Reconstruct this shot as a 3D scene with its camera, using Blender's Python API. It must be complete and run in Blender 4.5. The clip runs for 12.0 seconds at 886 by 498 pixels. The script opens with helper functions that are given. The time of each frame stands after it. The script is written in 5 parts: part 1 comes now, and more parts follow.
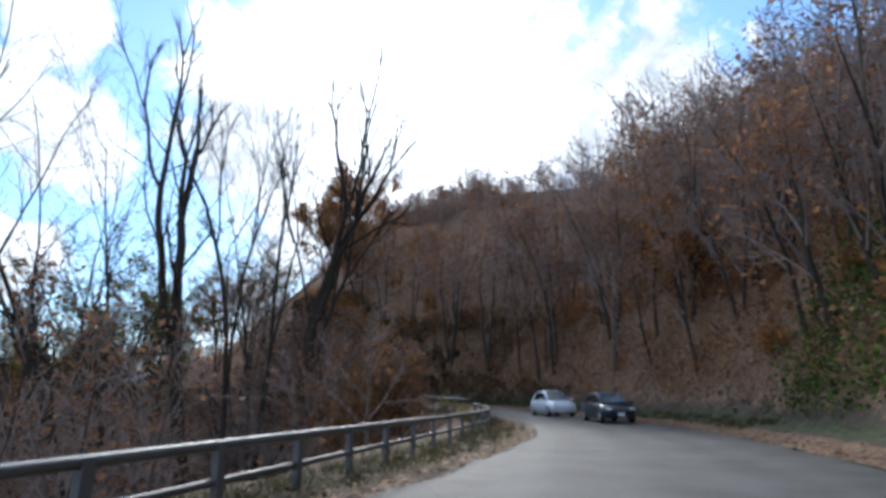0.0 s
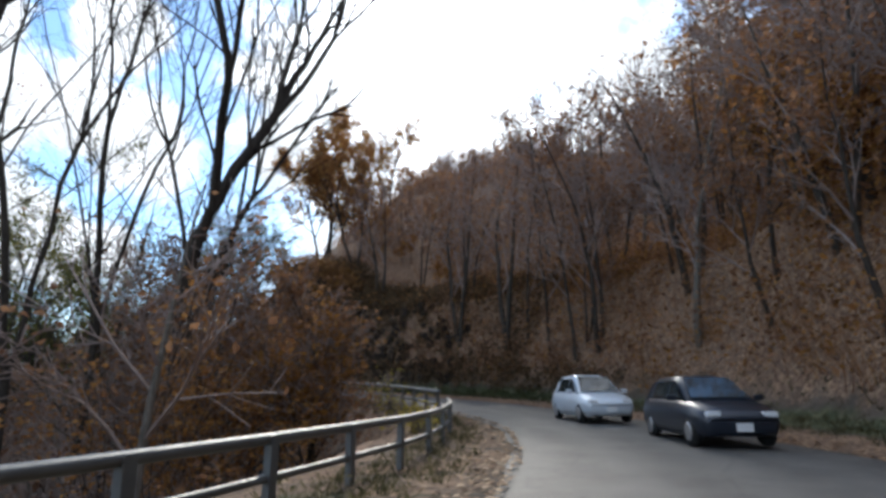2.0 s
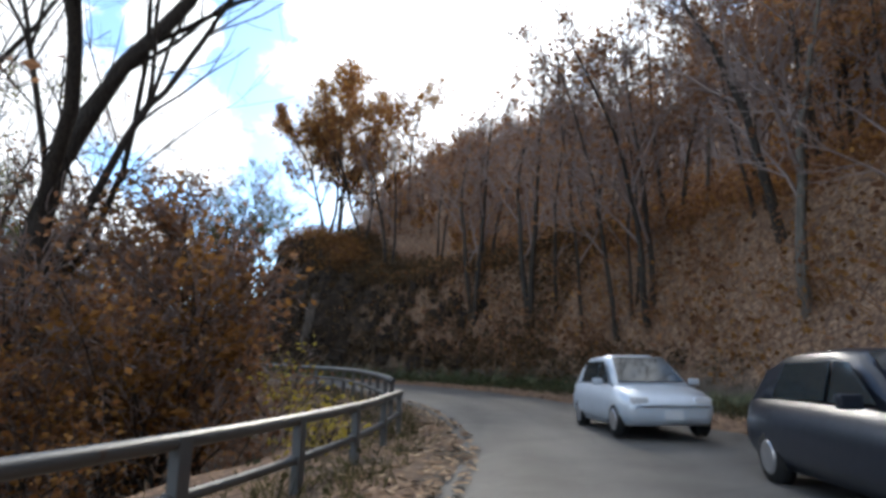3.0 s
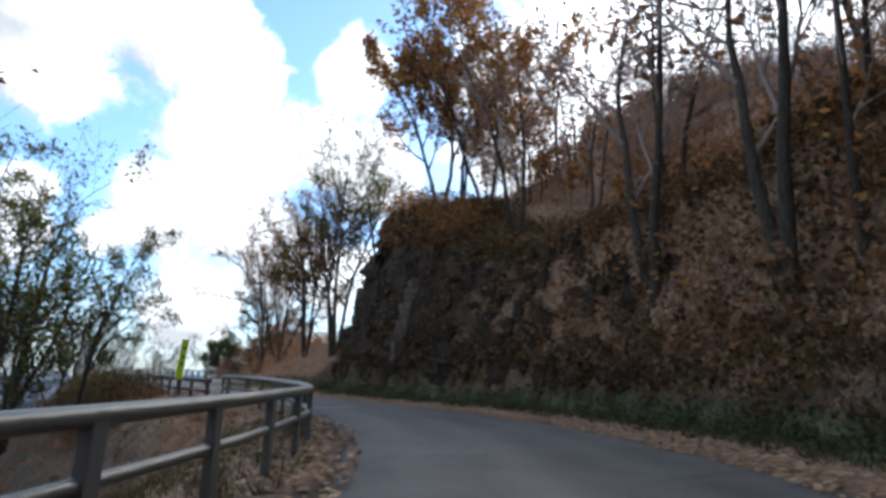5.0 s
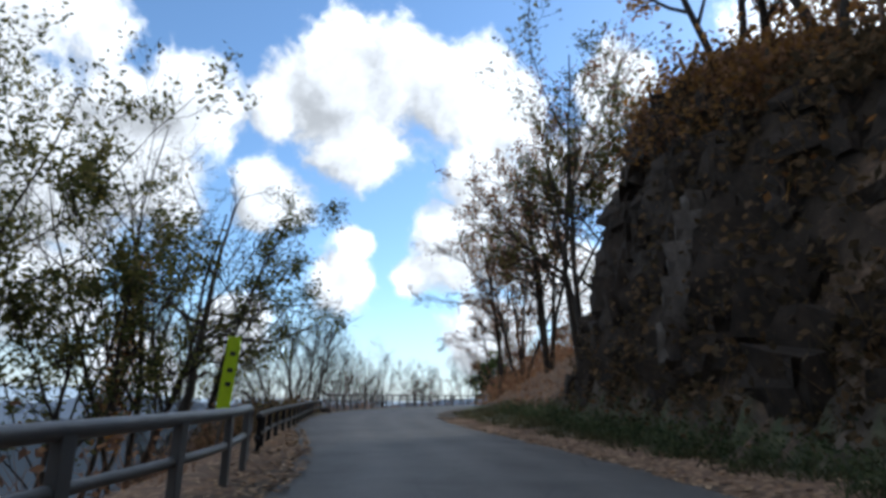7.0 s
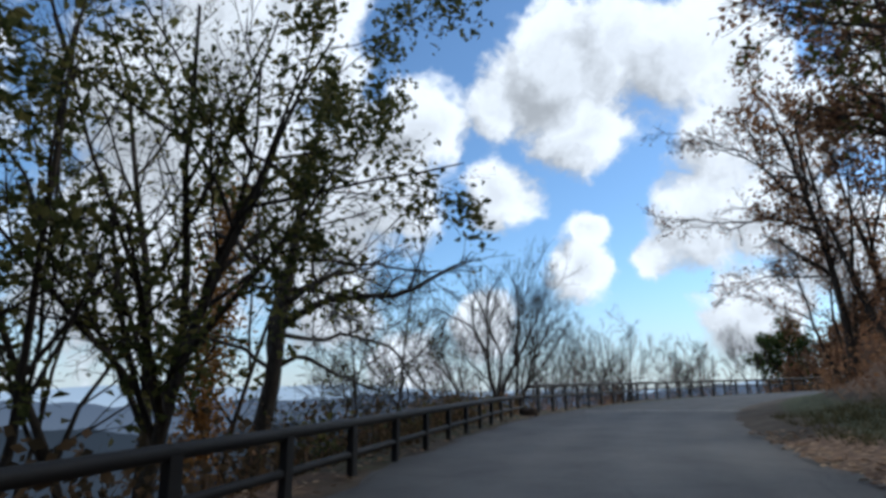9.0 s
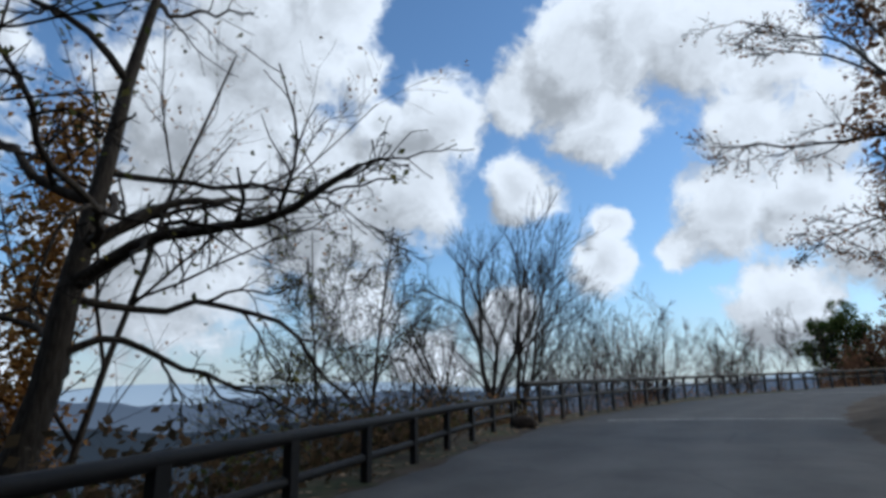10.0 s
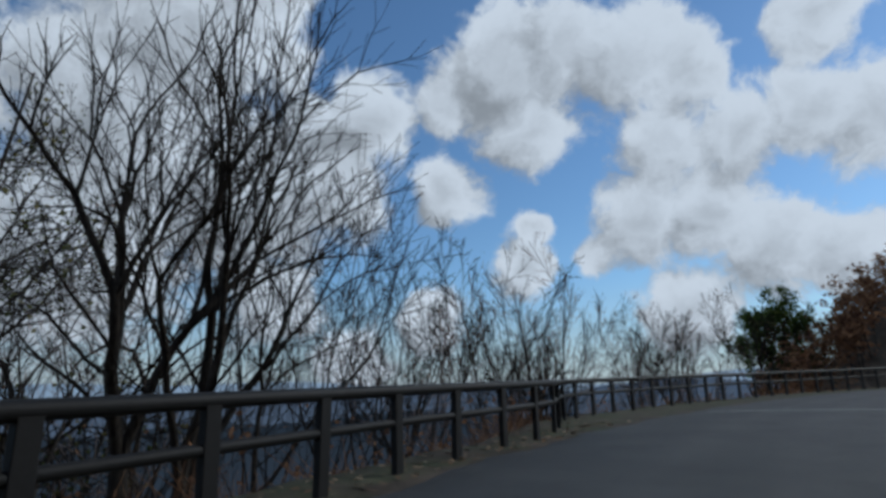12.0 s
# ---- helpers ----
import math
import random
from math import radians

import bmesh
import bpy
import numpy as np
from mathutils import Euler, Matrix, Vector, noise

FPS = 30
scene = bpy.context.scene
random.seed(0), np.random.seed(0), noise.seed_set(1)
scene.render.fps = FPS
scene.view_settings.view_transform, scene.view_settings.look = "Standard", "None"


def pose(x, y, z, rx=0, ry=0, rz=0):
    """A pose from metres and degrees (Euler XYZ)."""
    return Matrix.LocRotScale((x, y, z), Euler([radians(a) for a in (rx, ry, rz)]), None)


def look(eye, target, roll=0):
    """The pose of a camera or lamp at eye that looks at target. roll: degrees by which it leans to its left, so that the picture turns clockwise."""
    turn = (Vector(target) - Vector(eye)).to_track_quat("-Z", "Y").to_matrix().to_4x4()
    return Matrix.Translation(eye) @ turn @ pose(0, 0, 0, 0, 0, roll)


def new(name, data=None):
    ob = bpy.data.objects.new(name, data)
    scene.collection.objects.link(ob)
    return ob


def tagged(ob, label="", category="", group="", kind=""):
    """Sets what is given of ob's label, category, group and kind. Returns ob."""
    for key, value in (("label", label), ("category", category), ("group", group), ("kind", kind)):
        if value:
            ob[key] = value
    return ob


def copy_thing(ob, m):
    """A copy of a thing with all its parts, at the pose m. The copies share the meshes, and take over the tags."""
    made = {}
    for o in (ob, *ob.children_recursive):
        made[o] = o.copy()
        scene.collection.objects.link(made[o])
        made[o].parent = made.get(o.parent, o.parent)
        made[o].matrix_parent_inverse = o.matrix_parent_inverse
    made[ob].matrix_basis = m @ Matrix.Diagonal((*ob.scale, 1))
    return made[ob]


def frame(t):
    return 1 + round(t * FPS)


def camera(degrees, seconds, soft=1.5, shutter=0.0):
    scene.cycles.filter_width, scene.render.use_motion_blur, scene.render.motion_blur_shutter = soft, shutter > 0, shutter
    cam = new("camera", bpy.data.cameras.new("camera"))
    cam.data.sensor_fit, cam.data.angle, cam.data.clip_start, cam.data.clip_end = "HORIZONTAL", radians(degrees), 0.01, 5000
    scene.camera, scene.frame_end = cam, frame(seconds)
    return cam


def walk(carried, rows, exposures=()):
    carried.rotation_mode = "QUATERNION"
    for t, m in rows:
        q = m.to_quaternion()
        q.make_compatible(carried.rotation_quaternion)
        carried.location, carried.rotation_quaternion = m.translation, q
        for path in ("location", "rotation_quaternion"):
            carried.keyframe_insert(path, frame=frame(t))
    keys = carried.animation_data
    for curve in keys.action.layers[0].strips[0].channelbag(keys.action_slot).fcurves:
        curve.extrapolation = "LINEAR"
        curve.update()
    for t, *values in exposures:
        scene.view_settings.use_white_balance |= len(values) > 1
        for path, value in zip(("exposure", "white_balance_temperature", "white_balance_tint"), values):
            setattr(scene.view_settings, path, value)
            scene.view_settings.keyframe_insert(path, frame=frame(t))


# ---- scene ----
# ---- camera ----
cam = camera(73.9, 12.0, soft=3.4)
PATH = [
    (0.0, (-16.636, -31.787, 1.250), (-13.274, -22.699, 3.720), -0.10),
    (0.5, (-14.321, -28.283, 1.250), (-11.239, -19.098, 3.728), 0.24),
    (1.0, (-12.022, -24.769, 1.250), (-9.105, -15.519, 3.686), 0.17),
    (1.5, (-9.756, -21.232, 1.250), (-6.997, -11.921, 3.635), 0.21),
    (2.0, (-7.546, -17.661, 1.250), (-5.012, -8.273, 3.584), -0.05),
    (2.5, (-5.420, -14.038, 1.251), (-3.138, -4.565, 3.500), 0.09),
    (2.7, (-4.601, -12.572, 1.255), (-2.440, -3.063, 3.470), 0.20),
    (3.1, (-3.094, -9.570, 1.275), (-1.396, 0.057, 3.380), 0.45),
    (3.5, (-1.817, -6.463, 1.310), (-0.588, 3.259, 3.304), 0.70),
    (3.9, (-0.781, -3.267, 1.361), (-0.063, 6.518, 3.295), 0.95),
    (4.3, (0.000, 0.000, 1.427), (0.189, 9.816, 3.326), 1.20),
    (4.5, (0.297, 1.654, 1.466), (0.160, 11.459, 3.425), 1.20),
    (5.0, (0.751, 5.827, 1.580), (-0.381, 15.468, 3.982), 1.13),
    (5.5, (0.786, 10.025, 1.706), (-1.315, 19.420, 4.412), 1.10),
    (6.0, (0.403, 14.206, 1.832), (-2.720, 23.327, 4.488), 0.70),
    (6.5, (-0.437, 18.318, 1.958), (-4.659, 26.975, 4.647), 0.50),
    (7.0, (-1.827, 22.278, 2.084), (-7.269, 30.227, 4.768), 0.65),
    (7.5, (-3.830, 25.963, 2.209), (-10.411, 32.995, 4.899), 0.80),
    (7.7, (-4.799, 27.336, 2.260), (-11.791, 33.971, 4.923), 0.80),
    (8.1, (-6.910, 29.949, 2.361), (-14.484, 35.931, 4.980), 0.35),
    (8.6, (-9.739, 33.052, 2.487), (-17.762, 38.443, 5.050), -0.21),
    (9.0, (-12.079, 35.463, 2.587), (-20.260, 40.629, 5.113), -0.66),
    (9.3, (-13.851, 37.255, 2.663), (-22.163, 42.219, 5.166), -1.00),
    (9.5, (-15.034, 38.448, 2.713), (-23.397, 43.334, 5.200), -1.11),
    (10.0, (-17.926, 41.493, 2.839), (-26.305, 46.359, 5.313), -1.15),
    (10.5, (-20.709, 44.638, 2.965), (-29.018, 49.651, 5.380), -1.04),
    (11.0, (-23.381, 47.879, 3.091), (-31.584, 53.084, 5.460), -0.83),
    (11.5, (-25.890, 51.246, 3.217), (-33.874, 56.774, 5.603), -0.76),
    (12.0, (-28.187, 54.762, 3.343), (-35.868, 60.677, 5.797), -1.20),
]
walk(cam, [(t, look(eye, target, roll)) for t, eye, target, roll in PATH],
     exposures=[(0.0, 0.79, 5900, 9), (0.5, 0.5, 5600, 9), (1.0, 0.64, 5700, 9), (2.0, 0.92, 6300, 9), (4.3, 1.25, 6500, 10), (5.5, 0.75, 6100, 9), (6.5, 0.58, 6200, 9), (7.7, 0.42, 6100, 8), (9.3, 0.14, 6000, 8), (10.5, -0.2, 5900, 7), (12.0, -0.55, 5800, 6)])

# ---- world, sun ----
SUN_HEADING, SUN_HEIGHT = -16.0, 30.0          # degrees: left of +y, above the horizon


def toward(heading, height):
    a, b = radians(heading), radians(height)
    return Vector((-math.sin(a) * math.cos(b), math.cos(a) * math.cos(b), math.sin(b)))


def nodes_of(tree):
    """A short way to add a node: add(type, inputs by name or number, settings)."""
    def add(kind, ins=None, **settings):
        n = tree.nodes.new(kind)
        for k, v in settings.items():
            setattr(n, k, v)
        for k, v in (ins or {}).items():
            if isinstance(v, bpy.types.NodeSocket):
                tree.links.new(v, n.inputs[k])
            else:
                n.inputs[k].default_value = v
        return n
    return add


# heaps of cloud: heading, height (degrees) and radius on the unit sphere
CLOUDS = [(45, 31, .114), (39, 32, .094), (33, 30, .092), (28, 28, .069), (43, 25, .079), (52, 28, .056), (51, 20, .062),
          (60, 26, .088), (64, 20, .112), (71, 19, .153), (83, 25, .188), (86, 13, .184), (77, 33, .141), (69, 9, .091),
          (31, 22, .085), (24, 22, .073), (18, 23, .073), (13, 21, .084), (33, 16, .082), (27, 16, .084), (22, 12, .089),
          (17, 11, .072), (30, 7, .08), (37, 13, .047), (45, 12, .057), (44, 16, .033), (53, 7, .067), (61, 3, .074),
          (16, 30, .066), (68, 31, .05), (71, 37, .075), (66, 26, .05)]


def build_world():
    world = bpy.data.worlds.new("sky")
    scene.world = world
    world.use_nodes = True
    tree = world.node_tree
    tree.nodes.clear()
    add = nodes_of(tree)
    sky = add("ShaderNodeTexSky", sky_type="NISHITA", sun_disc=False, sun_elevation=radians(SUN_HEIGHT),
              sun_rotation=radians(-SUN_HEADING), altitude=300.0, air_density=1.1, dust_density=0.3, ozone_density=3.0)
    way = add("ShaderNodeTexCoord").outputs["Generated"]
    warp = add("ShaderNodeTexNoise", {"Vector": way, "Scale": 6.0, "Detail": 5.0, "Roughness": 0.6})
    off = add("ShaderNodeVectorMath", {0: warp.outputs["Color"], 1: (0.5, 0.5, 0.5)}, operation="SUBTRACT")
    bent = add("ShaderNodeVectorMath", {0: off.outputs[0], 1: (0.13, 0.13, 0.09), 2: way}, operation="MULTIPLY_ADD").outputs[0]
    to_sun = add("ShaderNodeVectorMath", {0: way, 1: toward(SUN_HEADING, SUN_HEIGHT)}, operation="DISTANCE").outputs["Value"]
    gather = add("ShaderNodeMapRange", {0: to_sun, 1: 0.05, 2: 0.45, 3: 0.6, 4: 0.0}, interpolation_type="SMOOTHSTEP").outputs[0]
    side = add("ShaderNodeVectorMath", {0: way, 1: toward(50, 16)}, operation="DISTANCE").outputs["Value"]
    side = add("ShaderNodeMapRange", {0: side, 1: 0.5, 2: 0.85, 3: -1.4, 4: 0.0}, interpolation_type="SMOOTHSTEP").outputs[0]
    bias = add("ShaderNodeMath", {0: gather, 1: side}, operation="ADD").outputs[0]

    def heap(v, detail):
        """How deep a direction lies within cloud."""
        best = None
        for heading, height, r in CLOUDS:
            d = add("ShaderNodeVectorMath", {0: v, 1: toward(heading, height)}, operation="DISTANCE").outputs["Value"]
            q = add("ShaderNodeMath", {0: d, 1: -1.0 / r, 2: 1.0}, operation="MULTIPLY_ADD").outputs[0]
            best = q if best is None else add("ShaderNodeMath", {0: best, 1: q, 2: 0.35}, operation="SMOOTH_MAX").outputs[0]
        loose = add("ShaderNodeTexNoise", {"Vector": v, "Scale": 3.3, "Detail": detail, "Roughness": 0.58}).outputs["Fac"]
        loose = add("ShaderNodeMath", {0: loose, 1: 3.6, 2: -1.65}, operation="MULTIPLY_ADD").outputs[0]
        loose = add("ShaderNodeMath", {0: loose, 1: bias}, operation="ADD").outputs[0]
        best = add("ShaderNodeMath", {0: best, 1: loose}, operation="MAXIMUM").outputs[0]
        lumps = add("ShaderNodeTexNoise", {"Vector": v, "Scale": 18.0, "Detail": detail, "Roughness": 0.64}).outputs["Fac"]
        return add("ShaderNodeMath", {0: lumps, 1: 1.1, 2: add("ShaderNodeMath", {0: best, 1: -0.64}, operation="ADD").outputs[0]}, operation="MULTIPLY_ADD").outputs[0]

    here = heap(bent, 6.0)
    lit = Vector(toward(SUN_HEADING, 50)) * 0.06
    beyond = heap(add("ShaderNodeVectorMath", {0: bent, 1: lit}, operation="ADD").outputs[0], 3.0)
    mask = add("ShaderNodeMapRange", {0: here, 1: -0.2, 2: 0.2, 3: 0.0, 4: 1.0}, interpolation_type="SMOOTHSTEP").outputs[0]
    cover = add("ShaderNodeMath", {0: beyond, 1: here}, operation="SUBTRACT").outputs[0]
    shade = add("ShaderNodeMapRange", {0: cover, 1: -0.5, 2: 0.55, 3: 1.36, 4: 0.6}, interpolation_type="SMOOTHSTEP").outputs[0]
    deep = add("ShaderNodeMapRange", {0: here, 1: 0.2, 2: 1.1, 3: 1.05, 4: 0.76}, interpolation_type="SMOOTHSTEP").outputs[0]
    glow = add("ShaderNodeMapRange", {0: to_sun, 1: 0.02, 2: 0.5, 3: 2.2, 4: 1.0}, interpolation_type="SMOOTHERSTEP").outputs[0]
    bright = add("ShaderNodeMath", {0: shade, 1: deep}, operation="MULTIPLY").outputs[0]
    bright = add("ShaderNodeMath", {0: bright, 1: glow}, operation="MULTIPLY").outputs[0]
    white = add("ShaderNodeVectorMath", {0: (5.7, 5.95, 6.3), "Scale": bright}, operation="SCALE").outputs[0]
    blue = add("ShaderNodeVectorMath", {0: sky.outputs[0], 1: (1.18, 1.3, 1.36)}, operation="MULTIPLY").outputs[0]
    up = add("ShaderNodeSeparateXYZ", {0: way}).outputs[2]
    pale = add("ShaderNodeMapRange", {0: up, 1: -0.02, 2: 0.2, 3: 0.85, 4: 0.0}, interpolation_type="SMOOTHSTEP").outputs[0]
    blue = add("ShaderNodeMix", {0: pale, 6: blue, 7: (4.5, 5.0, 5.6, 1)}, data_type="RGBA").outputs[2]
    mixed = add("ShaderNodeMix", {0: mask, 6: blue, 7: white}, data_type="RGBA").outputs[2]
    back = add("ShaderNodeBackground", {"Color": mixed, "Strength": 0.11})
    out = add("ShaderNodeOutputWorld")
    tree.links.new(back.outputs[0], out.inputs[0])


build_world()
sun_data = bpy.data.lights.new("sun", "SUN")
sun_data.energy, sun_data.angle, sun_data.color = 1.5, radians(8.0), (1.0, 0.93, 0.82)
sun = new("sun", sun_data)
sun.matrix_world = look(toward(SUN_HEADING, SUN_HEIGHT) * 60, (0, 0, 0))

# ---- materials ----
def material(name, build, rough=0.8, metal=0.0, spec=0.3):
    """build(add, coords) returns a colour socket or value and a height socket for relief (or None) with its strength."""
    m = bpy.data.materials.new(name)
    m.use_nodes = True
    tree = m.node_tree
    tree.nodes.clear()
    add = nodes_of(tree)
    co = add("ShaderNodeTexCoord").outputs["Object"]
    colour, height, strength = build(add, co)
    bsdf = add("ShaderNodeBsdfPrincipled", {"Roughness": rough, "Metallic": metal, "Specular IOR Level": spec})
    if isinstance(colour, bpy.types.NodeSocket):
        tree.links.new(colour, bsdf.inputs["Base Color"])
    else:
        bsdf.inputs["Base Color"].default_value = (*colour, 1)
    if height is not None:
        bump = add("ShaderNodeBump", {"Height": height, "Strength": strength, "Distance": 0.05})
        tree.links.new(bump.outputs[0], bsdf.inputs["Normal"])
    out = add("ShaderNodeOutputMaterial")
    tree.links.new(bsdf.outputs[0], out.inputs[0])
    return m


def ramp(add, fac, *stops):
    n = add("ShaderNodeValToRGB", {0: fac})
    e = n.color_ramp.elements
    while len(e) < len(stops):
        e.new(0.5)
    for el, (p, c) in zip(e, stops):
        el.position, el.color = p, (*c, 1)
    return n.outputs[0]


def noise_of(add, co, scale, detail=5.0, rough=0.55):
    return add("ShaderNodeTexNoise", {"Vector": co, "Scale": scale, "Detail": detail, "Roughness": rough}).outputs["Fac"]


def blend(add, fac, a, b):
    n = add("ShaderNodeMix", {0: fac}, data_type="RGBA")
    for k, v in ((6, a), (7, b)):
        if isinstance(v, bpy.types.NodeSocket):
            n.id_data.links.new(v, n.inputs[k])
        else:
            n.inputs[k].default_value = (*v, 1)
    return n.outputs[2]


def asphalt(add, co):
    fine, wide = noise_of(add, co, 60, 3), noise_of(add, co, 0.6, 6, 0.65)
    track = add("ShaderNodeAttribute", attribute_name="track").outputs["Fac"]
    wide = add("ShaderNodeMath", {0: track, 1: 0.2, 2: wide}, operation="MULTIPLY_ADD").outputs[0]
    c = ramp(add, wide, (0.32, (.072, .07, .067)), (0.75, (.142, .137, .129)))
    # the dimmer light uphill is put into the colour as a darker mix
    dim_uphill = add("ShaderNodeAttribute", attribute_name="dim_uphill").outputs["Fac"]
    c = blend(add, dim_uphill, c, ramp(add, wide, (0.32, (.036, .036, .036)), (0.75, (.075, .073, .069))))
    grit = ramp(add, fine, (0.35, (.55, .55, .55)), (0.7, (1.25, 1.25, 1.25)))
    c = add("ShaderNodeMix", {0: 0.8, 6: c, 7: grit}, data_type="RGBA", blend_type="MULTIPLY").outputs[2]
    crack = add("ShaderNodeTexVoronoi", {"Vector": co, "Scale": 0.45}, feature="DISTANCE_TO_EDGE").outputs["Distance"]
    line = add("ShaderNodeMapRange", {0: crack, 1: 0.0, 2: 0.012, 3: 0.5, 4: 0.0}).outputs[0]
    return blend(add, line, c, (.04, .04, .042)), fine, 0.35


def soil(add, co):
    """Ground cover: leaf litter, grass, bare earth and rock, by the vertex colours litter, grass and rock."""
    litter_at = add("ShaderNodeAttribute", attribute_name="litter").outputs["Fac"]
    grass_at = add("ShaderNodeAttribute", attribute_name="grass").outputs["Fac"]
    rock_at = add("ShaderNodeAttribute", attribute_name="rock").outputs["Fac"]
    leaf = add("ShaderNodeTexVoronoi", {"Vector": co, "Scale": 11.0, "Randomness": 1.0})
    tone = add("ShaderNodeSeparateColor", {0: leaf.outputs["Color"]}).outputs[0]
    litter = ramp(add, tone, (0.0, (.11, .072, .053)), (0.4, (.17, .11, .077)), (0.7, (.25, .157, .1)), (1.0, (.35, .24, .16)))
    earth = ramp(add, noise_of(add, co, 1.2, 8), (0.3, (.055, .045, .036)), (0.7, (.13, .105, .082)))
    green = ramp(add, noise_of(add, co, 4.0, 8), (0.3, (.042, .05, .03)), (0.5, (.075, .085, .047)), (0.75, (.15, .138, .08)))
    stone = ramp(add, noise_of(add, co, 0.8, 9, 0.65), (0.3, (.018, .014, .011)), (0.55, (.05, .037, .027)), (0.8, (.11, .078, .054)))
    patch = noise_of(add, co, 0.9, 6)
    def on(a, lo=0.35, hi=0.65):
        s = add("ShaderNodeMath", {0: a, 1: patch}, operation="ADD").outputs[0]
        return add("ShaderNodeMapRange", {0: s, 1: lo + 0.5, 2: hi + 0.5, 3: 0.0, 4: 1.0}).outputs[0]
    c = blend(add, on(litter_at), earth, litter)
    c = blend(add, on(grass_at), c, green)
    c = blend(add, on(rock_at), c, stone)
    return c, noise_of(add, co, 3.0, 8, 0.65), 0.9


def bark_of(dark, light):
    def build(add, co):
        st = add("ShaderNodeMapping", {"Vector": co, "Scale": (9, 9, 1.6)}).outputs[0]
        n = noise_of(add, st, 2.0, 7, 0.65)
        return ramp(add, n, (0.3, dark), (0.7, light)), n, 0.8
    return build


def leaf_of(a, b, c):
    def build(add, co):
        r = add("ShaderNodeNewGeometry").outputs["Random Per Island"]
        col = ramp(add, r, (0.1, a), (0.5, b), (0.95, c))
        return col, None, 0
    return build


def leafy(name, a, b, c):
    """Leaf: light passes through it in part."""
    m = material(name, leaf_of(a, b, c), rough=0.7, spec=0.2)
    tree = m.node_tree
    add = nodes_of(tree)
    bsdf = next(n for n in tree.nodes if n.type == "BSDF_PRINCIPLED")
    src = bsdf.inputs["Base Color"].links[0].from_socket
    thin = add("ShaderNodeBsdfTranslucent", {"Color": src})
    mix = add("ShaderNodeMixShader", {0: 0.58, 1: bsdf.outputs[0], 2: thin.outputs[0]})
    out = next(n for n in tree.nodes if n.type == "OUTPUT_MATERIAL")
    tree.links.new(mix.outputs[0], out.inputs[0])
    return m


def worn_paint(base, rust=(.11, .06, .035), amount=0.62):
    def build(add, co):
        n = noise_of(add, co, 5.0, 8, 0.7)
        spots = add("ShaderNodeMapRange", {0: n, 1: amount, 2: amount + 0.08, 3: 0.0, 4: 0.8}).outputs[0]
        soft = ramp(add, noise_of(add, co, 1.3, 4), (0.3, tuple(v * 0.75 for v in base)), (0.7, base))
        return blend(add, spots, soft, rust), n, 0.15
    return build


def plain(base, spread=0.15, scale=6.0):
    def build(add, co):
        n = noise_of(add, co, scale, 6)
        return ramp(add, n, (0.3, tuple(v * (1 - spread) for v in base)), (0.7, tuple(min(1, v * (1 + spread)) for v in base))), n, 0.1
    return build


ASPHALT = material("asphalt", asphalt, 0.66, spec=0.3)
SOIL = material("soil", soil, 0.95, spec=0.15)
BARK = material("bark", bark_of((.026, .023, .02), (.085, .073, .062)), 0.95, spec=0.1)
BARK_PALE = material("pale_bark", bark_of((.07, .06, .05), (.21, .19, .165)), 0.95, spec=0.1)
TWIG = material("twig", plain((.032, .027, .023)), 0.95, spec=0.1)
TWIG_BROWN = material("brown_twig", plain((.27, .215, .195)), 0.95, spec=0.1)
LEAF_ORANGE = leafy("orange_leaf", (.2, .09, .035), (.34, .155, .05), (.44, .24, .08))
LEAF_RUST = leafy("rust_leaf", (.14, .074, .045), (.25, .13, .072), (.35, .195, .105))
LEAF_OLIVE = leafy("olive_leaf", (.05, .06, .02), (.1, .11, .035), (.19, .16, .05))
GRASS = leafy("grass_blade", (.045, .045, .022), (.085, .08, .04), (.15, .125, .065))
GRASS_GREEN = leafy("weed_leaf", (.035, .05, .022), (.065, .088, .04), (.12, .135, .065))
LEAF_GREEN = leafy("green_leaf", (.03, .055, .015), (.06, .1, .025), (.14, .17, .05))
LEAF_YELLOW = leafy("yellow_leaf", (.3, .23, .03), (.42, .33, .05), (.5, .42, .1))
def rock_of(a, b, c):
    def build(add, co):
        n = noise_of(add, co, 1.6, 9, 0.68)
        return ramp(add, n, (0.3, a), (0.55, b), (0.8, c)), n, 1.0
    return build


ROCK = material("rock", rock_of((.014, .011, .009), (.038, .028, .021), (.085, .06, .042)), 0.9, spec=0.2)
ROCK_PALE = material("pale_rock", rock_of((.06, .05, .042), (.125, .105, .09), (.22, .19, .168)), 0.9, spec=0.2)
LEAF_LITTER = material("fallen_leaf", leaf_of((.13, .075, .045), (.27, .16, .085), (.42, .3, .19)), rough=0.8, spec=0.2)
LEAF_AMBER = leafy("amber_leaf", (.14, .07, .022), (.27, .13, .04), (.36, .19, .06))
IVY = leafy("ivy_leaf", (.05, .038, .022), (.11, .075, .04), (.19, .115, .06))
STEEL = material("grey_steel", worn_paint((.15, .155, .155)), 0.45, metal=0.35, spec=0.5)
STEEL_DARK = material("dark_steel", worn_paint((.02, .02, .021), (.05, .03, .02), amount=0.68), 0.6, spec=0.22)
SIGN_YELLOW = material("sign_yellow", plain((.42, .6, .012), 0.08), 0.45)
SIGN_BLACK = material("sign_black", plain((.02, .02, .02)), 0.5)
PAINT_WHITE = material("road_paint", worn_paint((.4, .4, .39), (.1, .1, .1), 0.48), 0.8)


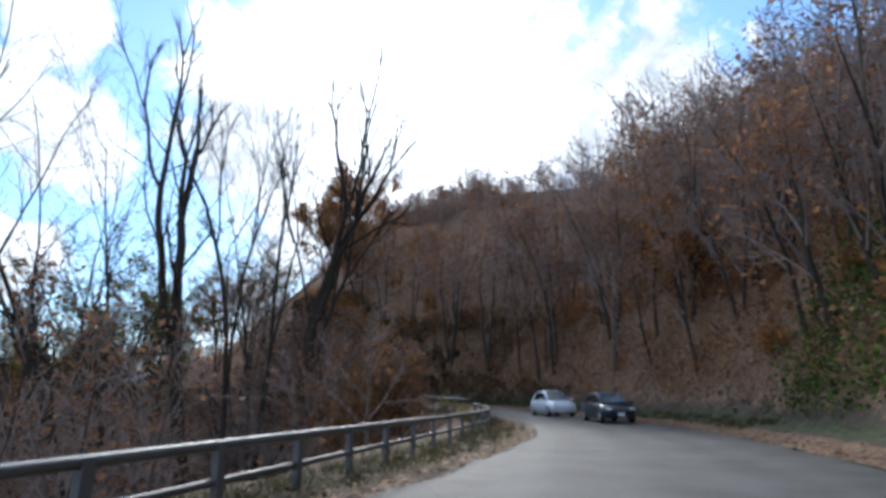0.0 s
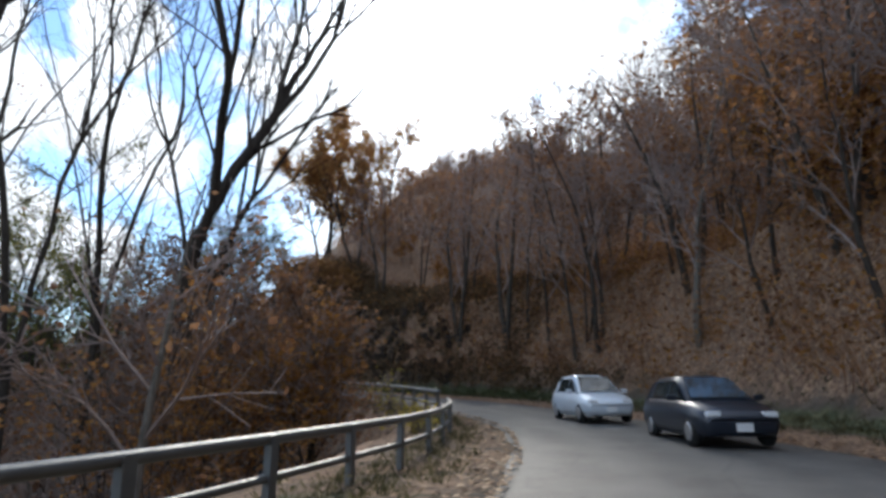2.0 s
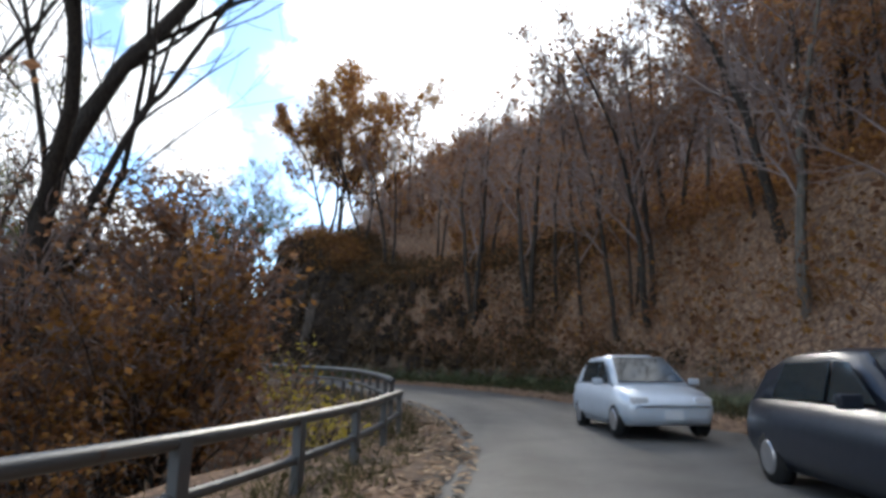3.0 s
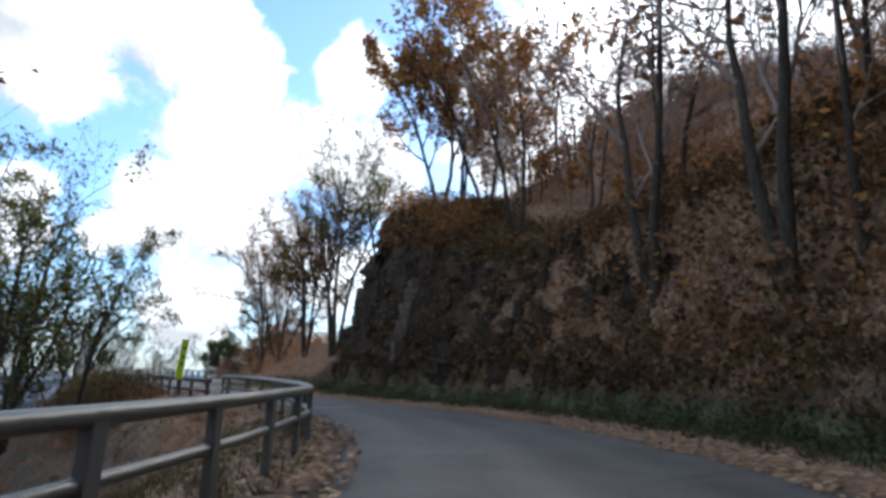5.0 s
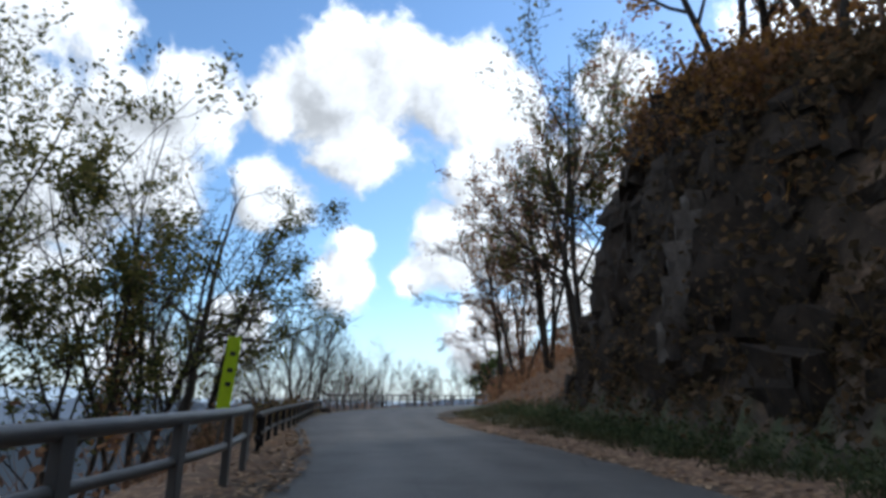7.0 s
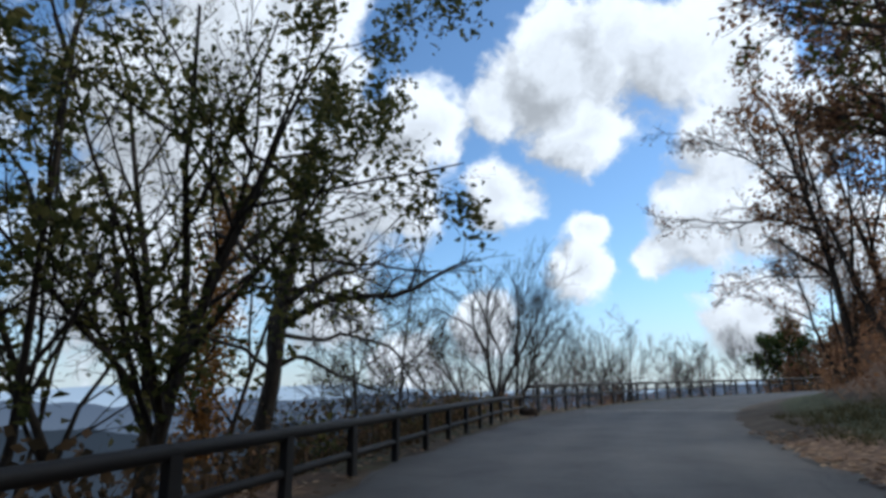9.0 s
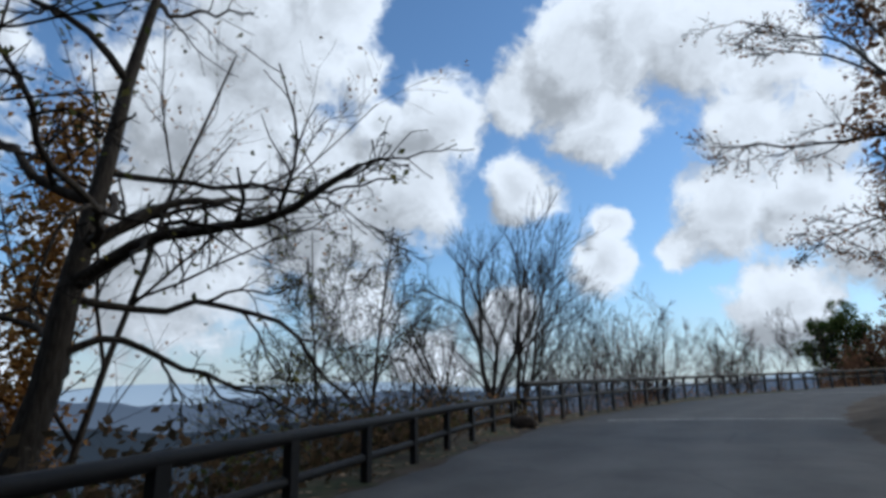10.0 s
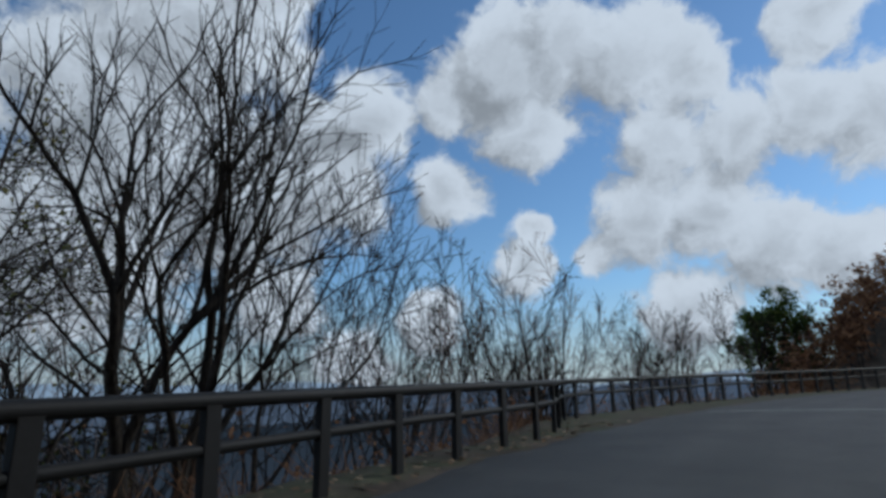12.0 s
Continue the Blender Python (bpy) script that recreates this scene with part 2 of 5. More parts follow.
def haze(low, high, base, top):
    """Far country seen through air: haze painted as emission, stronger with distance."""
    m = bpy.data.materials.new("far_haze_glow")
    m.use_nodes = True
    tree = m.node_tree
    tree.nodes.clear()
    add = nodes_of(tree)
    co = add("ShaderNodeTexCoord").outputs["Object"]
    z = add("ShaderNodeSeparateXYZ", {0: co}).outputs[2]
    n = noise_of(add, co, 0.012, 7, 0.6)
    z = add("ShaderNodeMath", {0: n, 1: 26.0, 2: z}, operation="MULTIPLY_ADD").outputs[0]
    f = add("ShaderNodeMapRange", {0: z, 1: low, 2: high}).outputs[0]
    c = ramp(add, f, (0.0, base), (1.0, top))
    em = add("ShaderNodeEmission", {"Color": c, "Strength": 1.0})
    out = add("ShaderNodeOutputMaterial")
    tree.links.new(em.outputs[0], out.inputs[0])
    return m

# ---- the road's line ----
LINE = [(-49.8, -81.8), (-30.4, -52.6), (-16.64, -31.79), (-12.02, -24.77), (-7.55, -17.66), (-4.6, -12.57), (-1.82, -6.46), (0.0, 0.0),
        (0.75, 5.83), (0.79, 10.03), (0.4, 14.21), (-0.44, 18.32), (-1.83, 22.28), (-3.83, 25.96), (-6.91, 29.95), (-9.74, 33.05),
        (-13.85, 37.25), (-17.93, 41.49), (-23.38, 47.88), (-28.19, 54.76), (-32.6, 63.7), (-35.6, 73.2), (-37.1, 83.1), (-36.9, 93.1),
        (-35.3, 103.0), (-33.1, 112.7), (-24.2, 151.7), (-15.3, 190.7)]


def smooth_line(points, step=0.5):
    pts = [np.array(p) for p in points]
    pts = [2 * pts[0] - pts[1]] + pts + [2 * pts[-1] - pts[-2]]
    out = []
    for a, b, c, d in zip(pts, pts[1:], pts[2:], pts[3:]):
        n = max(2, int(np.linalg.norm(c - b) / step))
        for i in range(n):
            t = i / n
            out.append(0.5 * (2 * b + (c - a) * t + (2 * a - 5 * b + 4 * c - d) * t * t + (3 * b - a - 3 * c + d) * t ** 3))
    out.append(pts[-2])
    return np.array(out)


ROAD = smooth_line(LINE)
ROAD_S = np.concatenate([[0], np.cumsum(np.linalg.norm(np.diff(ROAD, axis=0), axis=1))])
ROAD_S -= ROAD_S[np.argmin(np.linalg.norm(ROAD - np.array(LINE[2]), axis=1))]
ROAD_DIR = np.gradient(ROAD, axis=0)
ROAD_DIR /= np.linalg.norm(ROAD_DIR, axis=1)[:, None]
ROAD_LEN = ROAD_S[-1]


def road_z(s):
    """Height of the road: level, then climbing by three in a hundred."""
    u = np.clip((np.asarray(s, float) - 20) / 22, 0, 1)
    return 0.33 * u * u + 0.03 * np.maximum(np.asarray(s, float) - 42, 0)


def table(s, *rows):
    return np.interp(s, [r[0] for r in rows], [r[1] for r in rows])


def edge_left(s):
    return -table(s, (5, 3.3), (14, 2.2), (22, 1.5), (35, 1.1), (42, 1.4), (50, 2.0), (60, 2.4), (72, 2.5), (85, 3.4), (105, 4.0), (150, 3.5))


def edge_right(s):
    return table(s, (25, 5.6), (35, 5.0), (45, 4.3), (60, 3.9), (75, 3.7), (85, 3.4), (110, 3.4))


def foot(s):
    """Where the slope on the uphill side begins."""
    return edge_right(s) + table(s, (0, 2.2), (30, 2.6), (60, 2.2), (70, 2.0), (84, 3.6), (100, 3.0))


def brink(s):
    """Where the ground falls away on the valley side."""
    return table(s, (0, -5.6), (18, -5.4), (33, -4.4), (38, -3.2), (60, -3.9), (72, -4.1), (84, -4.2), (92, -4.6), (100, -5.7), (106, -5.4), (114, -5.5), (121, -7.9), (150, -8.0))


def at(s, d, z=0.0):
    """A point of the plan: s along the road, d to the right of its line, z over the road."""
    x, y = np.interp(s, ROAD_S, ROAD[:, 0]), np.interp(s, ROAD_S, ROAD[:, 1])
    u, v = np.interp(s, ROAD_S, ROAD_DIR[:, 0]), np.interp(s, ROAD_S, ROAD_DIR[:, 1])
    n = math.hypot(u, v)
    return Vector((x + d * v / n, y - d * u / n, float(road_z(s)) + z))


def plan_of(x, y):
    """s and d of points, for arrays."""
    x, y = np.atleast_1d(np.asarray(x, float)), np.atleast_1d(np.asarray(y, float))
    s, d = np.empty(len(x)), np.empty(len(x))
    R, D, Q = ROAD[::2], ROAD_DIR[::2], ROAD_S[::2]
    for k in range(0, len(x), 20000):
        px, py = x[k:k + 20000, None] - R[None, :, 0], y[k:k + 20000, None] - R[None, :, 1]
        i = np.argmin(px * px + py * py, axis=1)
        j = np.arange(len(i))
        along = px[j, i] * D[i, 0] + py[j, i] * D[i, 1]
        side = px[j, i] * D[i, 1] - py[j, i] * D[i, 0]
        far = np.hypot(px[j, i], py[j, i])
        s[k:k + 20000] = Q[i] + np.clip(along, -2, 2)
        d[k:k + 20000] = np.where(np.abs(along) > 2, np.sign(side) * far, side)
    return s, d


def ripple(x, y, size, seed=0.0):
    """Smooth unevenness, about -1 to 1."""
    a, b = x / size + seed, y / size - 0.7 * seed
    return (np.sin(a * 1.9 + 1.3 * np.sin(b * 1.3 + seed)) + np.sin(b * 2.3 + 1.7 * np.sin(a * 0.9 + 2)) + 0.5 * np.sin(a * 4.7 + b * 3.9 + seed)
            + 0.5 * np.sin(b * 5.3 - a * 3.1 + 1)) / 3


def step(v, a, b):
    u = np.clip((v - a) / (b - a), 0, 1)
    return u * u * (3 - 2 * u)


CLIFF_END = 80.5


def ground_height(x, y):
    x, y = np.atleast_1d(np.asarray(x, float)), np.atleast_1d(np.asarray(y, float))
    s, d = plan_of(x, y)
    zr = road_z(s)
    el, er, ft, br = edge_left(s), edge_right(s), foot(s), brink(s)
    z = zr - 0.07 + 0 * s
    # valley side
    left = np.maximum(el - d, 0)
    z = np.where(d < el, zr - 0.02 + 0.05 * ripple(x, y, 1.4) * np.clip(left, 0, 1) - 0.03 * left, z)
    drop = np.maximum(br - d, 0)
    fall = 0.75 * drop * step(drop, 0, 2.5) + 0.6 * ripple(x, y, 5.0, 2.0) * np.clip(drop / 5, 0, 1)
    z = np.where(d < br, z - np.where(drop < 90, fall, 0.75 * 90 + 0.12 * (drop - 90)), z)
    # uphill side
    right = np.maximum(d - er, 0)
    bank = 0.16 * right + 0.05 * ripple(x, y, 1.1, 5.0) * np.clip(right, 0, 1)
    u = np.maximum(d - ft, 0)
    tall = table(s, (0, 5.0), (40, 6.0), (54, 6.6), (64, 6.0), (69, 6.2), (73, 9.4), (82, 11.3))
    pitch = table(s, (0, 1.3), (45, 1.5), (62, 2.4), (80, 3.2))
    reach = tall / pitch
    steep = np.where(u < reach, pitch * u, tall + table(s, (0, 0.64), (20, 0.62), (32, 0.46), (42, 0.34), (56, 0.22), (64, 0.2), (70, 0.18), (82, 0.24)) * (u - reach)
                     + table(s, (42, 0.0), (56, 0.2), (70, 0.18), (82, 0.16)) * np.maximum(u - 15, 0))
    steep = steep + table(s, (40, 0.0), (47, 0.1), (56, 0.1), (62, 0.0)) * np.maximum(u - 28, 0)
    steep = np.minimum(steep, 34 + 0.15 * u) + (0.5 * ripple(x, y, 3.0, 1.0) + 0.25 * ripple(x, y, 0.9, 3.0) + 0.7 * ripple(x, y, 9.0, 4.0)) * np.clip(u / 4, 0, 1)
    # past the cliff: low bank, then a hill added to block sun from the road
    low = np.minimum(0.45 * u, 2.2 + 0.05 * u) + np.minimum(0.75 * np.maximum(u - 13, 0), table(s, (84, 17), (108, 17), (125, 20), (160, 21)) + 0.1 * u) + 0.25 * ripple(x, y, 3.0, 1.0) * np.clip(u / 3, 0, 1)
    end = CLIFF_END + 0.9 * ripple(x, y, 4.0, 7.0)
    hill = 1 - step(s - end, -1.2, 2.0)
    z = np.where(d > er, zr - 0.03 + bank + low * (1 - hill) + steep * hill, z)
    # a wooded spur across the bend ahead, and far ridges in the haze
    swell = np.exp(-(((x + 42.5) / 8.5) ** 2 + ((y - 121) / 15) ** 2))
    spur = 14 * swell + 0.6 * ripple(x, y, 6.0) - 0.4 - 900 * np.maximum(0.1 - swell, 0)
    z = np.where(d < br - 1, np.maximum(z, spur), z)
    far = np.hypot(x + 15, y - 20)
    deep = np.where(far > 110, z + step(far, 110, 420) * (-105 - z), z)
    return deep + step(far, 500, 1500) * 30 * ripple(x, y, 300.0, 1.5)


def spread(lo, hi, fine, grow=1.13, reach=3200):
    a = list(np.arange(lo, hi + fine / 2, fine))
    g = fine
    while a[-1] < reach:
        g = min(g * grow, 260)
        a.append(a[-1] + g)
    g = fine
    while a[0] > -reach:
        g = min(g * grow, 260)
        a.insert(0, a[0] - g)
    return np.array(a)


def mesh_object(name, verts, faces, mat, smooth=True, parent=None):
    me = bpy.data.meshes.new(name)
    me.from_pydata(np.asarray(verts).tolist(), [], faces if isinstance(faces, list) else faces.tolist())
    me.materials.append(mat)
    if smooth:
        me.polygons.foreach_set("use_smooth", np.ones(len(me.polygons), bool))
    ob = new(name, me)
    ob.parent = parent
    return ob


def build_ground():
    xs, ys = spread(-62, 36, 0.7), spread(-45, 110, 0.7)
    X, Y = np.meshgrid(xs, ys)
    x, y = X.ravel(), Y.ravel()
    z = ground_height(x, y)
    nx, ny = len(xs), len(ys)
    i = (np.arange(ny - 1)[:, None] * nx + np.arange(nx - 1)[None, :]).ravel()
    faces = np.stack([i, i + 1, i + nx + 1, i + nx], 1)
    ob = mesh_object("ground", np.stack([x, y, z], 1), faces, SOIL)
    s, d = plan_of(x, y)
    el, er, ft, br = edge_left(s), edge_right(s), foot(s), brink(s)
    near_left = step(d, br - 3, br) * (1 - step(d, el, el + 0.2))
    right_strip = step(d, er - 0.2, er) * (1 - step(d, er + 0.8, er + 1.6))
    slope = step(d, ft - 0.4, ft + 0.8)
    litter = np.clip(np.where(s > 84, 0.25, 0.55) * near_left + 1.1 * right_strip * (s < 90) + 0.75 * slope + (0.4 - 0.3 * step(s, 62, 90)) * (d < br), 0, 1.2)
    grass = np.clip(0.95 * step(d, er + 1.0, er + 1.7) * (1 - step(d, ft - 0.3, ft + 0.3)) + near_left * np.where(s < 25, 0.45, np.where(s > 84, 0.5, 0)), 0, 1)
    rock = np.clip(step(s, CLIFF_END - 24, CLIFF_END - 8) * step(d, ft - 0.1, ft + 0.6) * (1 - step(d, ft + 7, ft + 11)) * (1 - step(s, CLIFF_END + 4, CLIFF_END + 8)), 0, 1) * 0.8
    for name, values in (("litter", litter), ("grass", grass), ("rock", rock)):
        a = ob.data.attributes.new(name, "FLOAT", "POINT")
        a.data.foreach_set("value", values.astype(np.float32))
    return tagged(ob, "leaf-strewn mountainside ground with grass verges and steep earth", "ground", kind="structure")


def build_road():
    ss = np.arange(-60, ROAD_LEN - 2, 0.6)
    rows = 21
    verts, faces, worn = [], [], []
    for k, s in enumerate(ss):
        a, b = float(edge_left(s)), float(edge_right(s))
        a += 0.12 * math.sin(s * 1.3) + 0.08 * math.sin(s * 3.1 + 1)
        b += 0.1 * math.sin(s * 1.7 + 2) + 0.08 * math.sin(s * 2.9)
        for j in range(rows):
            u = j / (rows - 1)
            crown = 0.03 * (1 - (2 * u - 1) ** 2)
            d = a + (b - a) * u
            verts.append(at(s, d, crown - (0.05 if j in (0, rows - 1) else 0)))
            worn.append(max(math.exp(-((d - q) / 0.38) ** 2) for q in (-1.0, 0.6, 2.2, 3.6)) - 0.7 * math.exp(-min(u, 1 - u) / 0.06))
    for k in range(len(ss) - 1):
        for j in range(rows - 1):
            i = k * rows + j
            faces.append((i, i + 1, i + rows + 1, i + rows))
    ob = mesh_object("road", verts, faces, ASPHALT)
    track = ob.data.attributes.new("track", "FLOAT", "POINT")
    track.data.foreach_set("value", np.array(worn, np.float32))
    # how far the painted dimming has set in along the road
    dim_uphill = ob.data.attributes.new("dim_uphill", "FLOAT", "POINT")
    dim_uphill.data.foreach_set("value", np.repeat(step(ss, 92, 110), rows).astype(np.float32))
    return tagged(ob, "narrow worn grey asphalt road, newer and darker uphill", "road", kind="structure")


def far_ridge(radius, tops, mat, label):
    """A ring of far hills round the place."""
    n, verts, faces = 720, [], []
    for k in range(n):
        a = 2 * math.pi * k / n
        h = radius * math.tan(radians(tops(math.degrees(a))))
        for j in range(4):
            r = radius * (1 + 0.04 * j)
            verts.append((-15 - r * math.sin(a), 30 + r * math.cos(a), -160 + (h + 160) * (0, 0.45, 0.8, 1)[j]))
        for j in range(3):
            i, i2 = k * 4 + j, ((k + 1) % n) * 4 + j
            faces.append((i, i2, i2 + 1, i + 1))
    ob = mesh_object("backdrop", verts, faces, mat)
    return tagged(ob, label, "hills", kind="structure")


build_ground()
build_road()
# the rings glow in painted haze tones, paler the further off
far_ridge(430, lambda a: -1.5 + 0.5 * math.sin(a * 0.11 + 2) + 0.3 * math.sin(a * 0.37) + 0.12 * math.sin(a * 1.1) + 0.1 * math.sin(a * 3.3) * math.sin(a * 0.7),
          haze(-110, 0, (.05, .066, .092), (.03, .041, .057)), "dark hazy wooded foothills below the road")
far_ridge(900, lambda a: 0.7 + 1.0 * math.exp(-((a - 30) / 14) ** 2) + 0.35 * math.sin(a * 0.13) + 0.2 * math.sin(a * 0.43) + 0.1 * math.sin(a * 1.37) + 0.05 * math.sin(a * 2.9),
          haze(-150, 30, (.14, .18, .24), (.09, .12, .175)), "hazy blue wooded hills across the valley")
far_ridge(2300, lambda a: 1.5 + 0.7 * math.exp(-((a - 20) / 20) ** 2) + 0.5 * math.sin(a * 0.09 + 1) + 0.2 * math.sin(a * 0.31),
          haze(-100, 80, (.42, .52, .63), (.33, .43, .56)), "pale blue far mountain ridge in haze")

# ---- helpers for things ----
def part(name, bm, mat, parent=None, label="", smooth=False):
    me = bpy.data.meshes.new(name)
    bm.to_mesh(me)
    bm.free()
    me.materials.append(mat)
    if smooth:
        for p in me.polygons:
            p.use_smooth = True
    ob = new(name, me)
    ob.parent = parent
    if label:
        ob["label"] = label
    return ob


def thing(name, place, label, category, group="", turn=0.0):
    ob = new(name)
    ob.matrix_world = Matrix.Translation(place) @ Matrix.Rotation(turn, 4, "Z")
    ob.empty_display_size = 0.2
    return tagged(ob, label, category, group)


def add_box(bm, size, place=(0, 0, 0), bevel=0.0, turn=None):
    """A bevelled block about a point."""
    m = Matrix.Translation(place) @ (turn or Matrix.Identity(4)) @ Matrix.Diagonal((*size, 1))
    made = bmesh.ops.create_cube(bm, size=1.0, matrix=m)
    if bevel:
        edges = list({e for v in made["verts"] for e in v.link_edges})
        bmesh.ops.bevel(bm, geom=edges, offset=bevel, segments=2, affect="EDGES", profile=0.6)


def tube_data(points, radii, sides, verts, faces, close=False):
    """Append a tube along points to lists of corners and faces."""
    base = len(verts)
    up = Vector((0.3, 0.2, 1)).normalized()
    n = len(points)
    for i, (p, r) in enumerate(zip(points, radii)):
        t = (points[min(i + 1, n - 1)] - points[max(i - 1, 0)])
        if t.length < 1e-6:
            t = Vector((0, 0, 1))
        t.normalize()
        a = t.cross(up)
        if a.length < 1e-3:
            a = t.cross(Vector((1, 0, 0)))
        a.normalize()
        b = t.cross(a)
        for k in range(sides):
            w = 2 * math.pi * k / sides
            verts.append(p + a * (r * math.cos(w)) + b * (r * math.sin(w)))
    for i in range(n - 1):
        for k in range(sides):
            k2 = (k + 1) % sides
            faces.append((base + i * sides + k, base + i * sides + k2, base + (i + 1) * sides + k2, base + (i + 1) * sides + k))
    if close:
        faces.append(tuple(base + k for k in reversed(range(sides))))
        faces.append(tuple(base + (n - 1) * sides + k for k in range(sides)))


def tube(name, points, radii, mat, parent, sides=10, label=""):
    verts, faces = [], []
    if not isinstance(radii, (list, tuple)):
        radii = [radii] * len(points)
    tube_data([Vector(p) for p in points], radii, sides, verts, faces, True)
    ob = mesh_object(name, verts, faces, mat, True, parent)
    if label:
        ob["label"] = label
    return ob


# ---- guard rails ----
def guard_rail(points, top, gap, post_every, label, mat, base_drop=0.25, bent_end=0, first_post=0.35, thick=0.065):
    """Two round beams on posts along a line of the plan; points are (x, y), top the height of the upper beam over the road."""
    line = smooth_line(points, 0.4)
    s, d = plan_of(line[:, 0], line[:, 1])
    z = road_z(s)
    ob = thing("guard_rail", (line[0, 0], line[0, 1], z[0]), label, "guard rail", "guard rails along the road")
    o = Vector((line[0, 0], line[0, 1], z[0]))
    def beam(h, r, name):
        pts = [Vector((p[0], p[1], q + h)) - o for p, q in zip(line, z)]
        if bent_end:
            e, f = (pts[-1], pts[-1] - pts[-3]) if bent_end > 0 else (pts[0], pts[0] - pts[2])
            f.normalize()
            curl = [e + f * 0.12 * math.sin(w) * 1.6 + Vector((0, 0, -0.22 * (1 - math.cos(w)))) for w in (0.5, 1.0, 1.6, 2.2, 2.8, 3.14)]
            pts = pts + curl if bent_end > 0 else list(reversed(curl)) + pts
        tube(name, pts, r, mat, ob, 10)
    beam(top, thick, "top_beam")
    beam(top - gap, thick * 0.74, "lower_beam")
    length = np.concatenate([[0], np.cumsum(np.linalg.norm(np.diff(line, axis=0), axis=1))])
    n = max(1, int(length[-1] / post_every))
    me = None
    for k in range(n + 1):
        q = first_post + k * (length[-1] - 0.35 - first_post) / n
        x, y, h = np.interp(q, length, line[:, 0]), np.interp(q, length, line[:, 1]), np.interp(q, length, z)
        x2, y2 = np.interp(q + 0.3, length, line[:, 0]), np.interp(q + 0.3, length, line[:, 1])
        if me is None:
            bm = bmesh.new()
            add_box(bm, (thick * 2.3, 0.1, top + base_drop + 0.04), (0, -0.02, (top - base_drop) / 2 + 0.02), 0.012)
            add_box(bm, (thick * 2.3, 0.05, 0.1), (0, 0.04, top - gap), 0.008)
            first = part("post", bm, mat, ob)
            me = first.data
            post = first
        else:
            post = new("post", me)
            post.parent = ob
        lean = 0.02 * math.sin(k * 2.7)
        post.matrix_local = Matrix.Translation(Vector((x, y, h)) - o) @ Matrix.Rotation(math.atan2(y2 - y, x2 - x), 4, "Z") @ Matrix.Rotation(lean, 4, "Y")
    return ob


RAIL_A = [tuple(at(s, d)[:2]) for s, d in ((-40, -4.8), (-15, -4.6), (0, -4.4), (10, -4.25), (18, -3.95), (24, -3.55), (29, -3.0), (34, -2.6), (38.5, -2.3))]
RAIL_B = [(-2.0, 3.4), (-1.95, 6.0), (-2.05, 9.0), (-2.25, 12.0), (-2.6, 14.5), (-3.2, 17.4), (-4.4, 20.2), (-5.9, 22.9), (-7.5, 25.5), (-9.0, 27.5), (-10.9, 29.4)]
RAIL_C = [(-12.2, 30.7), (-13.6, 31.9), (-16.3, 34.6), (-20.0, 38.6), (-26.0, 45.0), (-30.0, 49.3), (-32.4, 52.2)]
RAIL_D = [(-32.3, 52.4), (-33.4, 54.7), (-34.6, 57.1), (-36.0, 60.1), (-38.2, 65.5)] + [tuple(at(s, -7.2)[:2]) for s in (121, 130, 140, 150, 160, 175)]
guard_rail(RAIL_A, 0.72, 0.42, 2.0, "weathered grey two-beam steel guard rail above the valley", STEEL, 0.5)
guard_rail(RAIL_B, 0.945, 0.44, 2.0, "grey two-beam steel guard rail round the bend", STEEL, 0.4, 1, thick=0.078)
guard_rail(RAIL_C, 0.72, 0.44, 1.9, "low dark two-beam steel guard rail beside the wide verge", STEEL_DARK, 0.7, 1, thick=0.075)
guard_rail(RAIL_D, 1.14, 0.46, 1.75, "dark tubular two-beam guard rail along the brink", STEEL_DARK, 0.5, first_post=1.2, thick=0.085)


def warning_sign(place, heading):
    ob = thing("warning_sign", place, "tall narrow yellow-green marker sign with black marks", "road sign", turn=heading)
    tube("pole", [(0, 0.03, -0.5), (0, 0.03, 2.45)], 0.03, STEEL, ob)
    bm = bmesh.new()
    add_box(bm, (0.3, 0.02, 1.75), (0, 0, 1.62), 0.006)
    part("plate", bm, SIGN_YELLOW, ob)
    for z in (2.1, 1.72, 1.4):
        bm = bmesh.new()
        add_box(bm, (0.13, 0.006, 0.1), (0.02, -0.013, z), 0.002)
        part("mark", bm, SIGN_BLACK, ob)
    return ob


sign = warning_sign((-13.9, 30.95, float(road_z(plan_of(-13.9, 30.95)[0])[0])), radians(38))
sign.matrix_world = sign.matrix_world @ Matrix.Rotation(radians(4), 4, "Y")


# ---- trees ----
def ground_at(x, y):
    return float(ground_height(x, y)[0])


def bend(v, rng, angle):
    """A direction turned off v by about that angle."""
    v = v.normalized()
    side = v.cross(Vector((rng.gauss(0, 1), rng.gauss(0, 1), rng.gauss(0, 1))))
    if side.length < 1e-4:
        side = Vector((1, 0, 0))
    return (Matrix.Rotation(angle, 3, side.normalized()) @ v).normalized()


def shoot(rng, start, way, length, r0, r1, n, wander, lift):
    """A wandering line with its radii."""
    pts, d = [start.copy()], way.normalized()
    for i in range(n):
        d = (d + Vector((rng.gauss(0, wander), rng.gauss(0, wander), rng.gauss(0, wander) + lift))).normalized()
        pts.append(pts[-1] + d * (length / n))
    return pts, [r0 + (r1 - r0) * (i / n) ** 0.8 for i in range(n + 1)]


def along(pts, t):
    f = t * (len(pts) - 1)
    i = min(int(f), len(pts) - 2)
    return pts[i].lerp(pts[i + 1], f - i), (pts[i + 1] - pts[i]).normalized()


